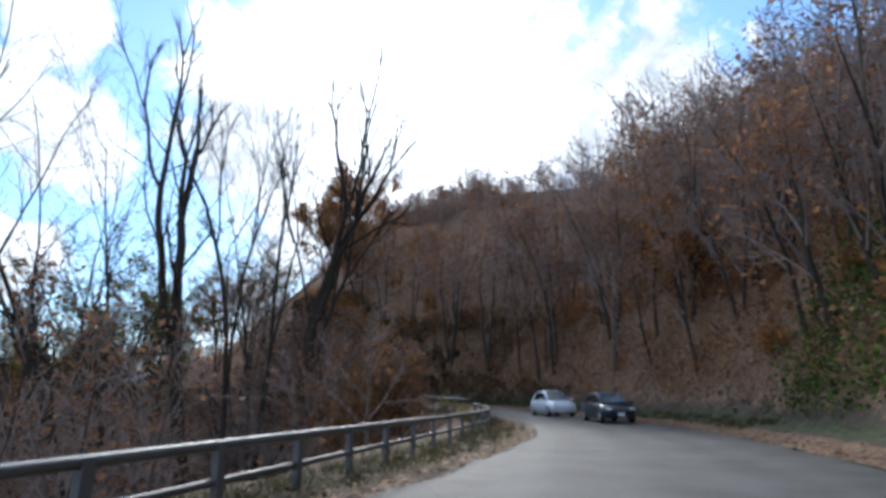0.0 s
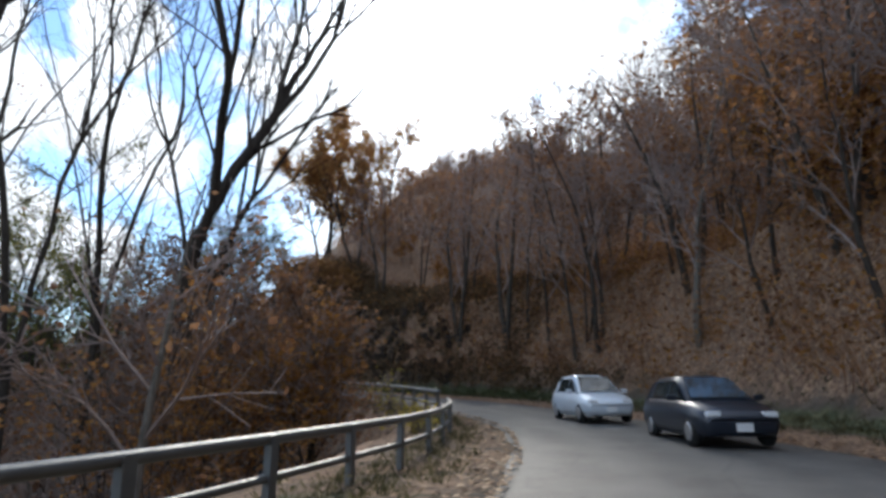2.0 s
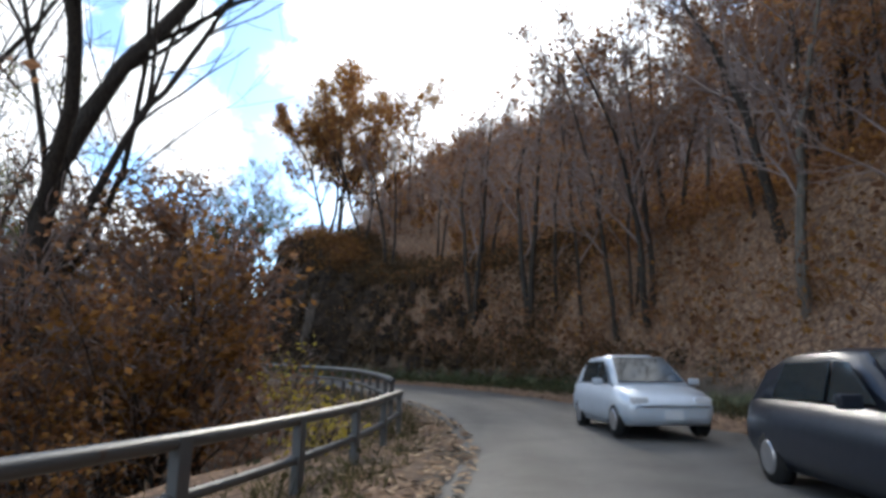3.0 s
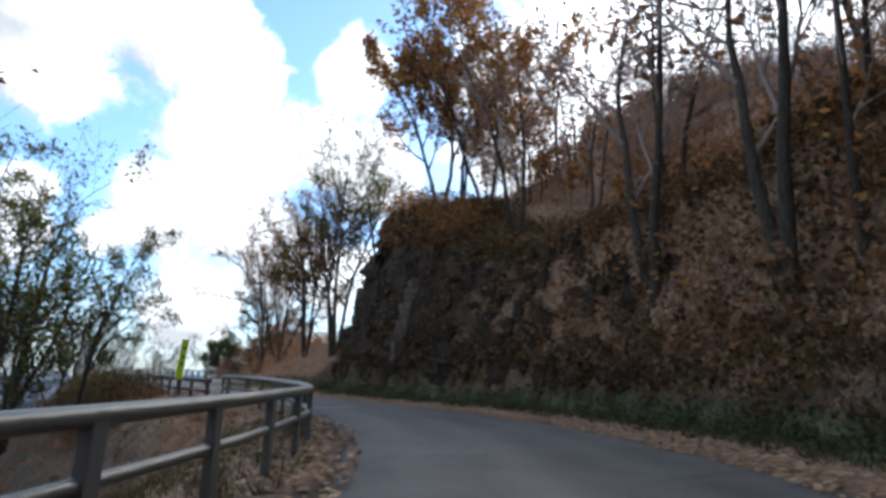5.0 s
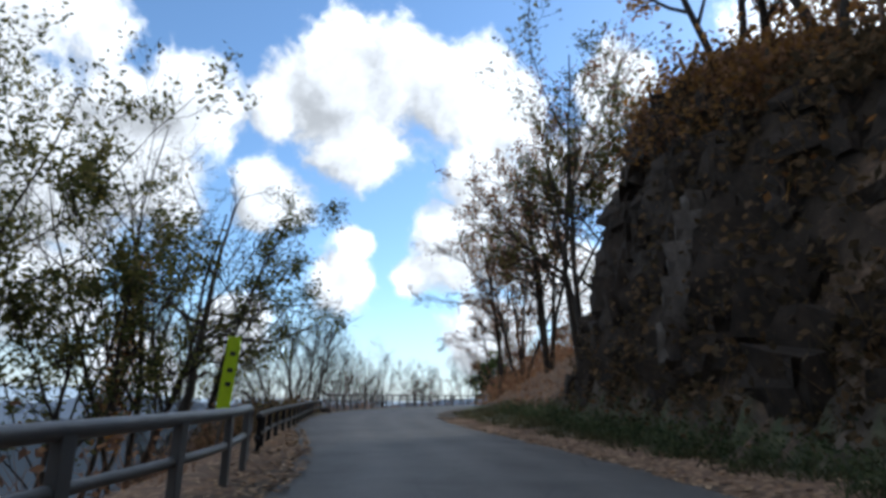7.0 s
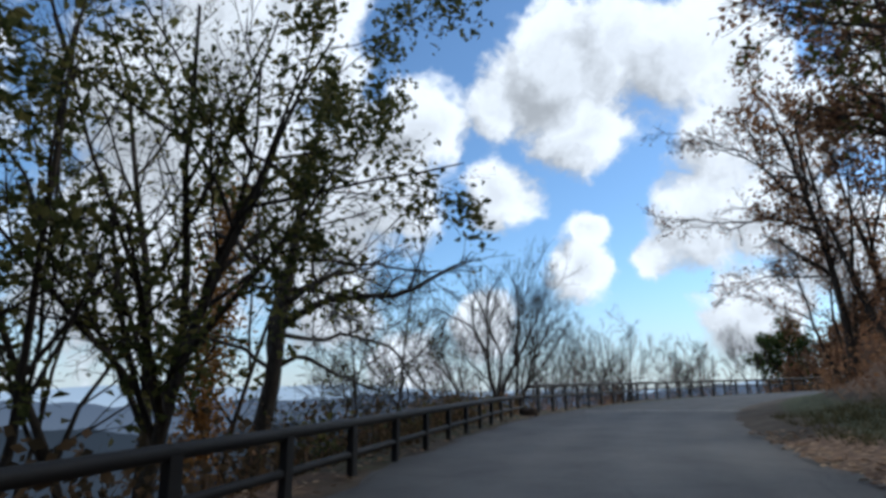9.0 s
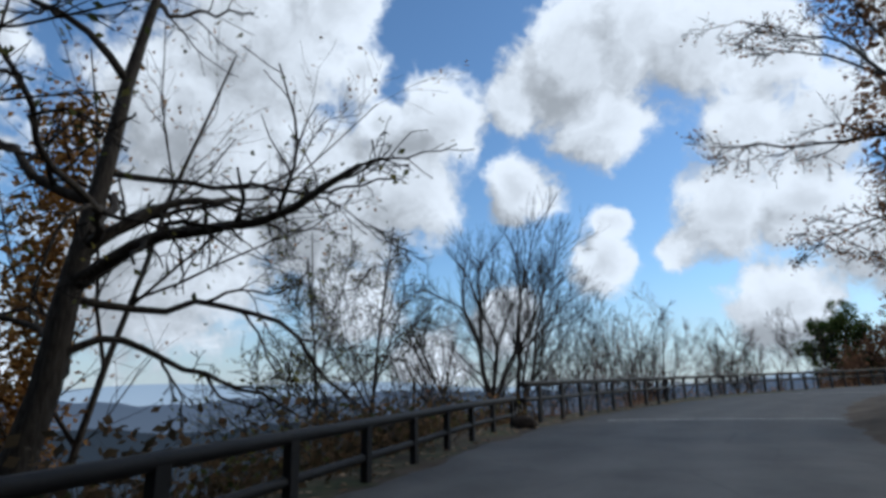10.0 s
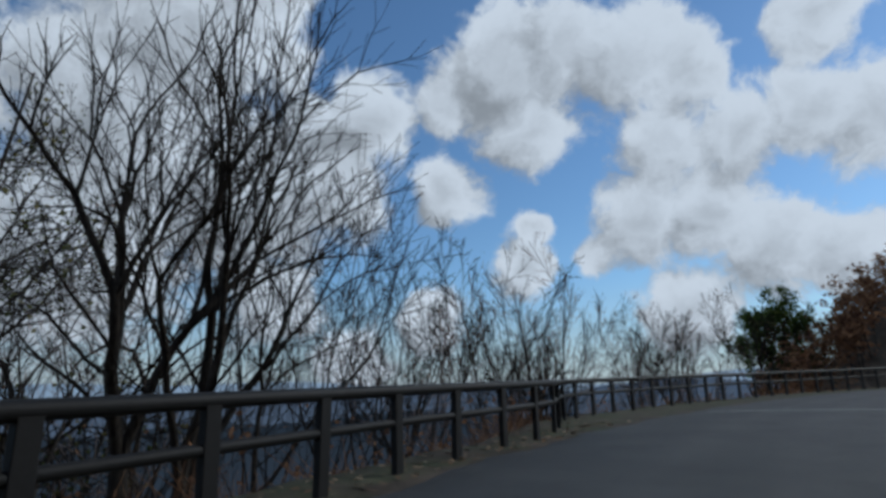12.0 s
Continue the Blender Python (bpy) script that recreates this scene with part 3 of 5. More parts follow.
def grow(rng, stems, orders, made=None):
    """stems: (start, way, length, radius). orders: for each order of branches (count, length ratio, angle, wander, lift, points, start of
    the first on its parent). made: the first order, where it is given. Returns, order by order, lists of (points, radii)."""
    out = [made or [shoot(rng, a, w, l, r, r * 0.16, 9, 0.07, 0.05) for a, w, l, r in stems]]
    lengths = [[s[2] for s in stems]]
    for count, ratio, angle, wander, lift, n, first in orders:
        here, size = [], []
        for (pts, rad), length in zip(out[-1], lengths[-1]):
            for k in range(max(1, int(round(count * rng.uniform(0.8, 1.2))))):
                t = first + (1 - first) * (k + rng.random()) / (count * 1.1)
                t = min(t, 0.99)
                p, d = along(pts, t)
                r = rad[0] + (rad[-1] - rad[0]) * t
                l = length * ratio * rng.uniform(0.65, 1.25) * (1.15 - 0.55 * t)
                here.append(shoot(rng, p, bend(d, rng, angle * rng.uniform(0.6, 1.3)), l, r * 0.62, r * 0.2, n, wander, lift))
                size.append(l)
        out.append(here)
        lengths.append(size)
    return out


def wood_mesh(name, lines, sides, mat, parent, thinnest=0.0):
    verts, faces = [], []
    for pts, rad in lines:
        tube_data(pts, [max(r, thinnest) for r in rad], sides, verts, faces)
    return mesh_object(name, verts, faces, mat, True, parent)


def leaves_mesh(name, lines, per, size, mat, parent, rng, spread_=0.2, from_=0.2):
    """Leaves set along twigs, each a folded pair of faces."""
    verts, faces = [], []
    for pts, rad in lines:
        n = int(per) + (rng.random() < per % 1)
        for _ in range(n):
            p, d = along(pts, rng.uniform(from_, 1))
            p = p + Vector((rng.gauss(0, spread_), rng.gauss(0, spread_), rng.gauss(0, spread_)))
            a = Vector((rng.gauss(0, 1), rng.gauss(0, 1), rng.gauss(0, 0.6))).normalized()
            b = a.cross(Vector((rng.gauss(0, 1), rng.gauss(0, 1), rng.gauss(0, 1)))).normalized()
            s = size * rng.uniform(0.6, 1.35)
            c = a.cross(b) * (s * 0.18)
            i = len(verts)
            verts += [p - a * s * 0.5, p + b * s * 0.33 + c, p + a * s * 0.55, p - b * s * 0.33 + c]
            faces += [(i, i + 1, i + 2), (i, i + 2, i + 3)]
    return mesh_object(name, verts, faces, mat, False, parent)


def tree(seed, place, stems, orders, label, bark=None, twig=None, leaf=None, per=0.0, leaf_size=0.16, category="tree", group="",
         name="tree", twig_min=0.006, spread_=0.2, leaf_from=0.2, plain_crown=False, made=None):
    """A trunk, its boughs, its twigs and, where it has them, leaves. stems are given from the foot."""
    rng = random.Random(seed)
    ob = thing(name, place, label, category, group)
    lines = grow(rng, [(Vector(a), Vector(w), l, r) for a, w, l, r in stems], orders, made)
    if plain_crown:
        wood_mesh("trunk", lines[0], 6, bark or BARK, ob)
        fine = [l for order in lines[1:] for l in order]
    else:
        for k, l in enumerate(lines[0]):
            wood_mesh("trunk", [l], 9, bark or BARK, ob)
        for l in lines[1]:
            wood_mesh("bough", [l], 6, bark or BARK, ob, 0.012)
        fine = [l for order in lines[2:] for l in order]
    wood_mesh("crown", fine, 3, twig or TWIG, ob, twig_min)["kind"] = "stuff"
    if leaf:
        leaves_mesh("foliage", lines[-1], per, leaf_size, leaf, ob, rng, spread_, leaf_from)["kind"] = "stuff"
    return ob


def foot_of(x, y, sink=0.15):
    return Vector((x, y, ground_at(x, y) - sink))


def around(rng, n, lean, length, radius, ring=0.25):
    """n stems that fan out from one foot."""
    out = []
    for k in range(n):
        a = 2 * math.pi * (k + rng.random() * 0.6) / n
        q = ring * rng.uniform(0.4, 1)
        w = lean * rng.uniform(0.5, 1.2) if n > 1 else lean * rng.random()
        out.append(((q * math.cos(a), q * math.sin(a), 0), (math.cos(a) * w, math.sin(a) * w, 1), length * rng.uniform(0.8, 1.1), radius * rng.uniform(0.7, 1.1)))
    return out


BARE = [(7, 0.42, 0.75, 0.10, 0.10, 5, 0.3), (5, 0.45, 0.7, 0.12, 0.06, 4, 0.25), (5, 0.5, 0.7, 0.14, 0.03, 3, 0.2)]
FULL = [(9, 0.45, 0.8, 0.11, 0.07, 5, 0.25), (6, 0.45, 0.7, 0.13, 0.04, 4, 0.2), (6, 0.5, 0.7, 0.15, 0.02, 3, 0.15)]
BROAD = [(15, 0.4, 0.62, 0.12, 0.07, 7, 0.36), (7, 0.42, 0.7, 0.13, 0.04, 4, 0.2), (6, 0.45, 0.7, 0.14, 0.03, 3, 0.15)]
CURLY = [(15, 0.32, 0.95, 0.16, 0.04, 6, 0.15), (8, 0.5, 0.8, 0.2, 0.02, 5, 0.15), (7, 0.5, 0.8, 0.22, 0.0, 3, 0.15)]


def forking(rng, start, way, length, radius, depth, out, level=0, shrink=0.78, spread_=0.5, lift=0.14):
    """A stem that forks again and again, bending upwards; its lines go to out, order by order."""
    end = radius * (0.76 if depth else 0.3)
    line = shoot(rng, start, way, length, radius, end, 8 if level == 0 else 5 if level < 3 else 3, 0.05 if level == 0 else 0.09, 0.015)
    out.setdefault(level, []).append(line)
    if depth == 0:
        return
    tip = line[0][-1]
    d = (tip - line[0][-2]).normalized()
    side = d.cross(Vector((rng.gauss(0, 1), rng.gauss(0, 1), rng.gauss(0, 1)))).normalized()
    kids = 2 if rng.random() < 0.66 else 3
    for k in range(kids):
        a = spread_ * rng.uniform(0.6, 1.15) * (0.7 if k == 0 else 1.0)
        w = d * math.cos(a) + (Matrix.Rotation(2 * math.pi * k / kids, 3, d) @ side) * math.sin(a) + Vector((0, 0, lift))
        forking(rng, tip, w, length * shrink * rng.uniform(0.75, 1.15), end * (0.95 if k == 0 else 0.7), depth - 1, out, level + 1, shrink, spread_, lift)
    for _ in range(0 if level == 0 else 2):
        p, q = along(line[0], rng.uniform(0.15, 0.95))
        w = bend(q, rng, rng.uniform(0.5, 0.9)) + Vector((0, 0, lift))
        forking(rng, p, w, length * rng.uniform(0.4, 0.65), radius * 0.34, min(depth - 1, 1), out, max(level + 2, 3), shrink, spread_, lift)


def forked_tree(seed, place, stems, label, shrink, twig_min, spread_=0.5, lift=0.14):
    """A bare tree of forking stems: (start, way, length of the first reach, radius, forks) each."""
    rng = random.Random(seed)
    ob = thing("tree", place, label, "tree")
    out = {}
    for start, way, length, radius, forks in stems:
        forking(rng, start, way, length, radius, forks, out, 0, shrink, spread_, lift)
    for level, name, sides in ((0, "trunk", 10), (1, "bough", 7), (2, "bough", 6)):
        for line in out.pop(level):
            wood_mesh(name, [line], sides, BARK, ob, twig_min)
    wood_mesh("crown", [line for level in sorted(out) for line in out[level]], 3, TWIG, ob, twig_min)["kind"] = "stuff"
    return ob


# the great many-stemmed bare tree beyond the rail
def hero_tree():
    """Stems that fan out from one foot; across is the way along the rail."""
    x, y = -40.0, 57.3
    across, deep = Vector((0.61, 0.79, 0)), Vector((-0.79, 0.61, 0))
    stems = [(across * off + deep * back, across * lean + deep * tilt + Vector((0, 0, 1)), length, r, forks)
             for off, back, lean, tilt, length, r, forks in (
                 (-0.6, 0.0, -0.06, 0.0, 3.4, 0.2, 6), (0.1, 0.2, 0.03, 0.14, 3.3, 0.16, 6), (0.5, -0.1, 0.16, -0.1, 3.1, 0.14, 6), (0.95, 0.3, 0.26, 0.1, 2.7, 0.08, 5),
                 (-1.1, -0.2, -0.24, -0.12, 3.0, 0.11, 5), (-1.5, 0.3, -0.38, 0.05, 2.6, 0.07, 5))]
    forked_tree(3, Vector((x, y, ground_at(x, y) - 0.2)), stems, "tall bare many-stemmed tree with fine dark twigs beyond the rail", 0.775, 0.0065)


hero_tree()


def seen_tree(seed, x, y, height, lean, radius, orders, label, n=1, **more):
    """A tree at a place of the plan; its height is that over the road beside it."""
    z = ground_at(x, y) - 0.2
    s = plan_of(x, y)[0]
    length = height + float(road_z(s)[0]) - z
    rng = random.Random(seed * 7 + 1)
    stems = [((0, 0, 0), (lean[0], lean[1], 1), length, radius)] if n == 1 else around(rng, n, lean[0], length, radius)
    return tree(seed, Vector((x, y, z)), stems, orders, label, **more)


# beyond the low rail
seen_tree(21, -46.9, 52.5, 10.0, (0.04, 0.05), 0.19, CURLY, "slim bare tree with curly twigs and a few dry leaves", leaf=LEAF_OLIVE, per=2.2, leaf_size=0.15, twig_min=0.017)
seen_tree(22, -47.8, 49.9, 8.0, (0.16, 0), 0.17, CURLY, "two-stemmed bare tree with thin curly twigs", n=2, leaf=LEAF_OLIVE, per=1.8, leaf_size=0.15, twig_min=0.017)


def bough_tree():
    """The dark tree that leans along the rail and holds long crooked boughs out over it."""
    x, y = -30.0, 39.9
    z = ground_at(x, y) - 0.2
    up = float(road_z(90.0)) - z
    rng = random.Random(230)
    length = 13.5 + up
    stem = (Vector((0, 0, 0)), Vector((0.0, 0.2, 1)), length, 0.26)
    trunk = shoot(rng, *stem[:3], 0.42, 0.02, 12, 0.06, 0.0)
    trunk = ([p + Vector((0.005, 0.015, 0)) * p.z ** 2 for p in trunk[0]], trunk[1])
    stems, made = [stem], [trunk]
    for h, way, reach, r in ((1.9, (0.45, 0.75, 0.35), 5.6, 0.07), (1.3, (-0.75, 0.6, 0.3), 9.0, 0.08), (4.0, (0.2, 0.8, 0.42), 6.5, 0.08),
                             (3.0, (-0.5, 0.85, 0.25), 8.0, 0.07), (5.5, (-0.2, 0.9, 0.4), 7.0, 0.06), (3.6, (-0.1, 0.5, 0.8), 6.0, 0.1)):
        p, _ = along(trunk[0], (h + up) / length)
        stems.append((p, Vector(way), reach, r))
        made.append(shoot(rng, p, Vector(way), reach, r * 1.25, r * 0.25, 14, 0.27, 0.0))
    orders = [(6, 0.4, 0.8, 0.27, 0.0, 9, 0.25), (5, 0.45, 0.75, 0.24, 0.0, 6, 0.2), (4, 0.5, 0.7, 0.2, 0.02, 3, 0.15)]
    tree(23, Vector((x, y, z)), stems, orders, "dark leaning tree with long crooked boughs over the rail", leaf=LEAF_OLIVE, per=0.7, leaf_size=0.12,
         made=made, twig_min=0.01)


bough_tree()
seen_tree(24, -28.6, 37.2, 12.5, (0.3, 0), 0.2, FULL, "dark forked tree with olive leaves beyond the rail", n=3, leaf=LEAF_OLIVE, per=2.5, leaf_size=0.12)
ivied = seen_tree(25, -36.6, 39.4, 12.0, (0.05, 0.05), 0.18, FULL, "slender tree wrapped in brown climbing leaves", leaf=LEAF_AMBER, per=1.4, leaf_size=0.14)
rng = random.Random(251)
base = float(road_z(90.0)) - ivied.location.z
stem = [Vector((0.05 * h, 0.05 * h, h)) for h in np.linspace(base - 1.5, base + 9.0, 8)]
leaves_mesh("climbing_leaves", [(stem, [0.1] * len(stem))], 4200, 0.21, LEAF_AMBER, ivied, rng, 0.46, 0.0)["kind"] = "stuff"
seen_tree(26, -26.7, 34.2, 13.0, (0.02, 0.08), 0.14, BARE, "tall half-bare tree with greyish twigs on the valley slope")
seen_tree(27, -22.9, 36.6, 8.8, (0.12, 0.1), 0.16, FULL, "broad tree with thinning olive leaves behind the rail", leaf=LEAF_OLIVE, per=16.0, leaf_size=0.15)
seen_tree(28, -30.5, 33.5, 9.5, (0.25, 0), 0.15, FULL, "dark valley tree with sparse olive leaves", n=2, leaf=LEAF_OLIVE, per=9.0, leaf_size=0.21)
seen_tree(29, -22.0, 30.5, 9.0, (0.2, 0), 0.14, FULL, "valley tree with sparse brown and olive leaves", n=2, leaf=LEAF_OLIVE, per=9.0, leaf_size=0.21)
seen_tree(30, -24.5, 26.5, 11.0, (0.2, 0), 0.16, FULL, "valley tree with thin olive crown", n=2, leaf=LEAF_OLIVE, per=9.0, leaf_size=0.21)
# beside the first stretch
for seed, x, y, stems, label in ((37, -17.6, 5.2, ((0, 0.01, 15.5, 0.46, 5), (0.5, 0.06, 13.0, 0.2, 5)), "tall dark bare tree with a forked trunk on the valley side"),
                                 (39, -13.2, 6.7, ((0, 0.04, 14.0, 0.42, 5), (0.6, 0.09, 12.0, 0.2, 5), (-0.6, -0.06, 12.0, 0.17, 5)), "tall bare tree leaning over the rail")):
    forked_tree(seed, Vector((x, y, ground_at(x, y) - 0.2)), [(Vector((off, 0, 0)), Vector((lean, 0.02, 1)), length, r, forks) for off, lean, length, r, forks in stems],
                label, 0.62, 0.013, 0.36, 0.2)
seen_tree(33, -14.4, 11.5, 17.0, (0.14, 0), 0.15, FULL, "bare twin-stemmed tree on the valley slope", n=2)
seen_tree(34, -21.5, 9.0, 19.0, (0.1, 0.0), 0.17, BROAD, "tall bare tree with spreading grey boughs", n=2)
seen_tree(35, -20.5, -4.5, 19.0, (0.05, 0.05), 0.18, BROAD, "tall bare valley tree with grey boughs")
seen_tree(36, -25.0, 2.0, 13.0, (0.2, 0.0), 0.2, FULL, "valley tree with brown leftover leaves", n=2, leaf=LEAF_RUST, per=0.5, leaf_size=0.2)
# across the road, past the end of the cliff
seen_tree(41, -24.2, 62.8, 7.2, (0.26, 0), 0.09, FULL, "bush-like tree with thinning brown and red leaves", n=4, leaf=LEAF_RUST, per=6.0, leaf_size=0.11, twig_min=0.011)
seen_tree(42, -21.5, 61.4, 15.0, (0.4, 0), 0.15, FULL, "half-bare tree with brown leaves beside the bank", n=4, leaf=LEAF_RUST, per=4.6, leaf_size=0.21, twig_min=0.012)
seen_tree(44, -17.2, 56.6, 19.0, (0.22, 0), 0.2, FULL, "tall half-bare tree with dry brown leaves", n=4, leaf=LEAF_RUST, per=5.0, leaf_size=0.21, twig_min=0.012)
seen_tree(45, -13.4, 52.6, 20.0, (0.2, 0), 0.2, FULL, "tall half-bare tree with olive-brown leaves behind the cliff", n=4, leaf=LEAF_OLIVE, per=5.6, leaf_size=0.21, twig_min=0.012)
seen_tree(47, -10.8, 57.5, 22.0, (0.15, 0), 0.2, FULL, "tall tree with thin rust-brown crown behind the cliff", n=2, leaf=LEAF_RUST, per=3.0, leaf_size=0.2, twig_min=0.012)

seen_tree(46, -52.6, 110.5, 7.4, (0.42, 0), 0.16, FULL, "round dark evergreen tree beyond the bend", n=6, leaf=LEAF_GREEN, per=5.0, leaf_size=0.26)


def overhanging_tree():
    """A half-bare tree on the uphill bank that holds long boughs out over the road."""
    x, y = -23.4, 61.8
    z = ground_at(x, y) - 0.2
    up = float(road_z(plan_of(x, y)[0])[0]) - z
    rng = random.Random(43)
    length = 13.5 + up
    trunk = shoot(rng, Vector((0, 0, 0)), Vector((-0.12, -0.04, 1)), length, 0.2, 0.05, 10, 0.05, 0.02)
    stems, made = [(Vector((0, 0, 0)), Vector((-0.12, -0.04, 1)), length, 0.2)], [trunk]
    for h, way, reach, r in ((7.2, (-1, -0.1, 0.35), 7.0, 0.075), (8.6, (-1, -0.5, 0.4), 6.5, 0.07), (9.6, (-1, 0.25, 0.45), 6.5, 0.07), (5.2, (-0.8, -0.7, 0.3), 4.5, 0.055), (6.2, (0.3, -1, 0.5), 5.0, 0.06)):
        p, _ = along(trunk[0], (h + up) / length)
        stems.append((p, Vector(way), reach, r))
        made.append(shoot(rng, p, Vector(way), reach, r, r * 0.22, 12, 0.15, 0.0))
    tree(43, Vector((x, y, z)), stems, [(7, 0.4, 0.7, 0.2, 0.02, 7, 0.25), (5, 0.45, 0.7, 0.18, 0.02, 5, 0.2), (4, 0.5, 0.7, 0.16, 0.02, 3, 0.15)],
         "half-bare tree with long dark boughs over the road", leaf=LEAF_RUST, per=1.1, leaf_size=0.12, made=made, twig_min=0.01)


overhanging_tree()


def bent_branch():
    """A dead branch that arches down to the ground behind the low rail."""
    x, y = -53.6, 59.4
    z = ground_at(x, y) - 0.2
    up = float(road_z(float(plan_of(x, y)[0][0]))) - z
    ob = thing("dead_branch", Vector((x, y, z)), "bare dead branch arching down behind the low rail", "branch")
    pts = [Vector((0, 0, 0)), Vector((0.1, 0.1, up * 0.6)), Vector((0.2, 0.3, up + 1.6)), Vector((-0.4, -0.1, up + 2.9)), Vector((-1.3, -0.9, up + 3.2)),
           Vector((-2.1, -1.7, up + 2.6)), Vector((-2.6, -2.3, up + 1.5))]
    wood_mesh("stem", [(pts, [0.14, 0.12, 0.1, 0.09, 0.075, 0.06, 0.03])], 7, BARK, ob)
    rng = random.Random(8)
    for k in (2, 3, 4, 5):
        wood_mesh("twig", [shoot(rng, pts[k], Vector((rng.gauss(0, 1), rng.gauss(0, 1), 0.6)), 1.3, 0.035, 0.01, 5, 0.2, 0.05)], 4, BARK, ob)
    return ob


bent_branch()

# thicket behind the further rail
rng = random.Random(5)
for k in range(15):
    s, d = 108 + k * 2.3 + rng.uniform(-0.8, 0.8), -9.2 - rng.uniform(0, 5.5)
    p = at(s, d)
    seen_tree(60 + k, p.x, p.y, rng.uniform(2.8, 5.4), (0.4, 0), rng.uniform(0.05, 0.09),
              [(6, 0.45, 0.6, 0.1, 0.1, 4, 0.2), (5, 0.5, 0.6, 0.12, 0.06, 3, 0.2), (4, 0.5, 0.6, 0.12, 0.03, 2, 0.2)],
              "low many-stemmed leafless shrub behind the rail", n=5, category="shrub", group="thicket behind the rail", name="shrub",
              leaf=LEAF_OLIVE if k % 4 == 1 else LEAF_RUST, per=0.25, leaf_size=0.08, twig=TWIG_BROWN if k % 3 == 1 else TWIG, twig_min=0.01)


def far_wood(planted_at, rng):
    """The uncounted trees higher up the slope, joined."""
    verts, faces, mats, slots = [], [], [], []
    for src, m in planted_at:
        for o in src.children:
            me = o.data
            mat = me.materials[0]
            if mat not in mats:
                mats.append(mat)
            base = len(verts)
            verts += [m @ v.co for v in me.vertices]
            thin = o.name.startswith("crown")
            skip = False
            for i, p in enumerate(me.polygons):
                if thin and i % 3 == 0:
                    skip = rng.random() < 0.72
                if not (thin and skip):
                    faces.append(tuple(base + k for k in p.vertices))
                    slots.append(mats.index(mat))
    ob = mesh_object("wood", verts, faces, mats[0], False)
    for mat in mats[1:]:
        ob.data.materials.append(mat)
    ob.data.polygons.foreach_set("material_index", slots)
    return tagged(ob, "grey-brown autumn wood covering the upper hillside", "wood", kind="stuff")


# ---- the wood on the hillside: a few kinds, planted many times ----
def planted():
    rng = random.Random(9)
    simple = [(8, 0.36, 0.75, 0.10, 0.10, 3, 0.22), (5, 0.5, 0.7, 0.12, 0.05, 2, 0.2), (5, 0.5, 0.75, 0.14, 0.02, 1, 0.15)]
    kinds = [("bare grey-brown tree on the leaf-covered hillside", BARK, TWIG_BROWN, LEAF_RUST, 0.9, 0.2),
             ("bare brown tree with a few dry leaves on the hillside", BARK, TWIG_BROWN, LEAF_RUST, 2.5, 0.22),
             ("slim tree with orange-brown autumn leaves on the hillside", BARK, TWIG, LEAF_ORANGE, 4.5, 0.24),
             ("pale-trunked bare tree on the hillside", BARK_PALE, TWIG_BROWN, LEAF_RUST, 0.6, 0.2)]
    protos = []
    for i, (label, bark, twig, leaf, per, size) in enumerate(kinds):
        for j in range(2):
            protos.append((i, tree(200 + 10 * i + j, Vector((0, 0, -400)), around(rng, 1 + (j and i < 2), 0.16, 10.0, 0.13), simple, label, bark, twig, leaf, per,
                                   size, group="trees of the hillside wood", twig_min=0.014, spread_=0.35, plain_crown=True)))
    used, far = set(), []
    s = -14.0
    while s < CLIFF_END + 1:
        u = rng.uniform(1.0, 3.0)
        while u < 38:
            ss, d = s + rng.uniform(-1.7, 1.7), float(foot(s)) + u + rng.uniform(-1.2, 1.2)
            face = float(table(s, (50, 0.0), (60, 3.0), (70, 4.2), (81, 4.6)))
            if d > float(foot(s)) + max(0.8, face) and ss < CLIFF_END - 0.5 and not (46 < ss < 82 and u > 3 and rng.random() < (0.35 if ss < 54 and u < 12 else 0.86)):
                p = at(ss, d)
                q = rng.random()
                orange = (0.2 + 0.25 * (math.sin(p.x * 0.31 + 2) * math.sin(p.y * 0.23) > 0.1)) * (0.25 if ss < 32 else 1.0)
                want = 2 if q < orange else 0 if q < 0.62 else 1 if q < 0.9 else 3
                i, src = rng.choice([x for x in protos if x[0] == want])
                big = rng.uniform(0.75, 1.2) * (1.1 if ss > 45 else 1.0)
                m = Matrix.Translation(foot_of(p.x, p.y, 0.3)) @ Matrix.Rotation(rng.uniform(0, 6.28), 4, "Z") @ Matrix.Rotation(rng.uniform(-0.1, 0.1), 4, "X")
                m = m @ Matrix.Diagonal((big, big, big * rng.uniform(0.9, 1.15), 1))
                if u > 17 and src in used:
                    far.append((src, m))
                else:
                    ob = copy_thing(src, m) if src in used else src
                    used.add(src)
                    ob.matrix_world = m
            u += rng.uniform(2.4, 4.0) * (1 + u / 30)
        s += rng.uniform(2.4, 3.4)
    far_wood(far, rng)
    # tall trees on the steep bank outside the bend
    for k in range(20):
        ss = 34 + 26 * (k + rng.random()) / 12 if k < 12 else 9 + 18 * (k - 12 + rng.random()) / 8
        p = at(ss, float(foot(ss)) + rng.uniform(1.2, 4.0) + 5.5 * (k % 3 == 1))
        i, src = rng.choice([x for x in protos if x[0] == (0, 0, 3, 0, 0)[k % 5]])
        big = rng.uniform(1.3, 1.65)
        m = Matrix.Translation(foot_of(p.x, p.y, 0.3)) @ Matrix.Rotation(rng.uniform(0, 6.28), 4, "Z") @ Matrix.Rotation(rng.uniform(-0.06, 0.06), 4, "X")
        copy_thing(src, m).matrix_world = m @ Matrix.Diagonal((big, big, big, 1))
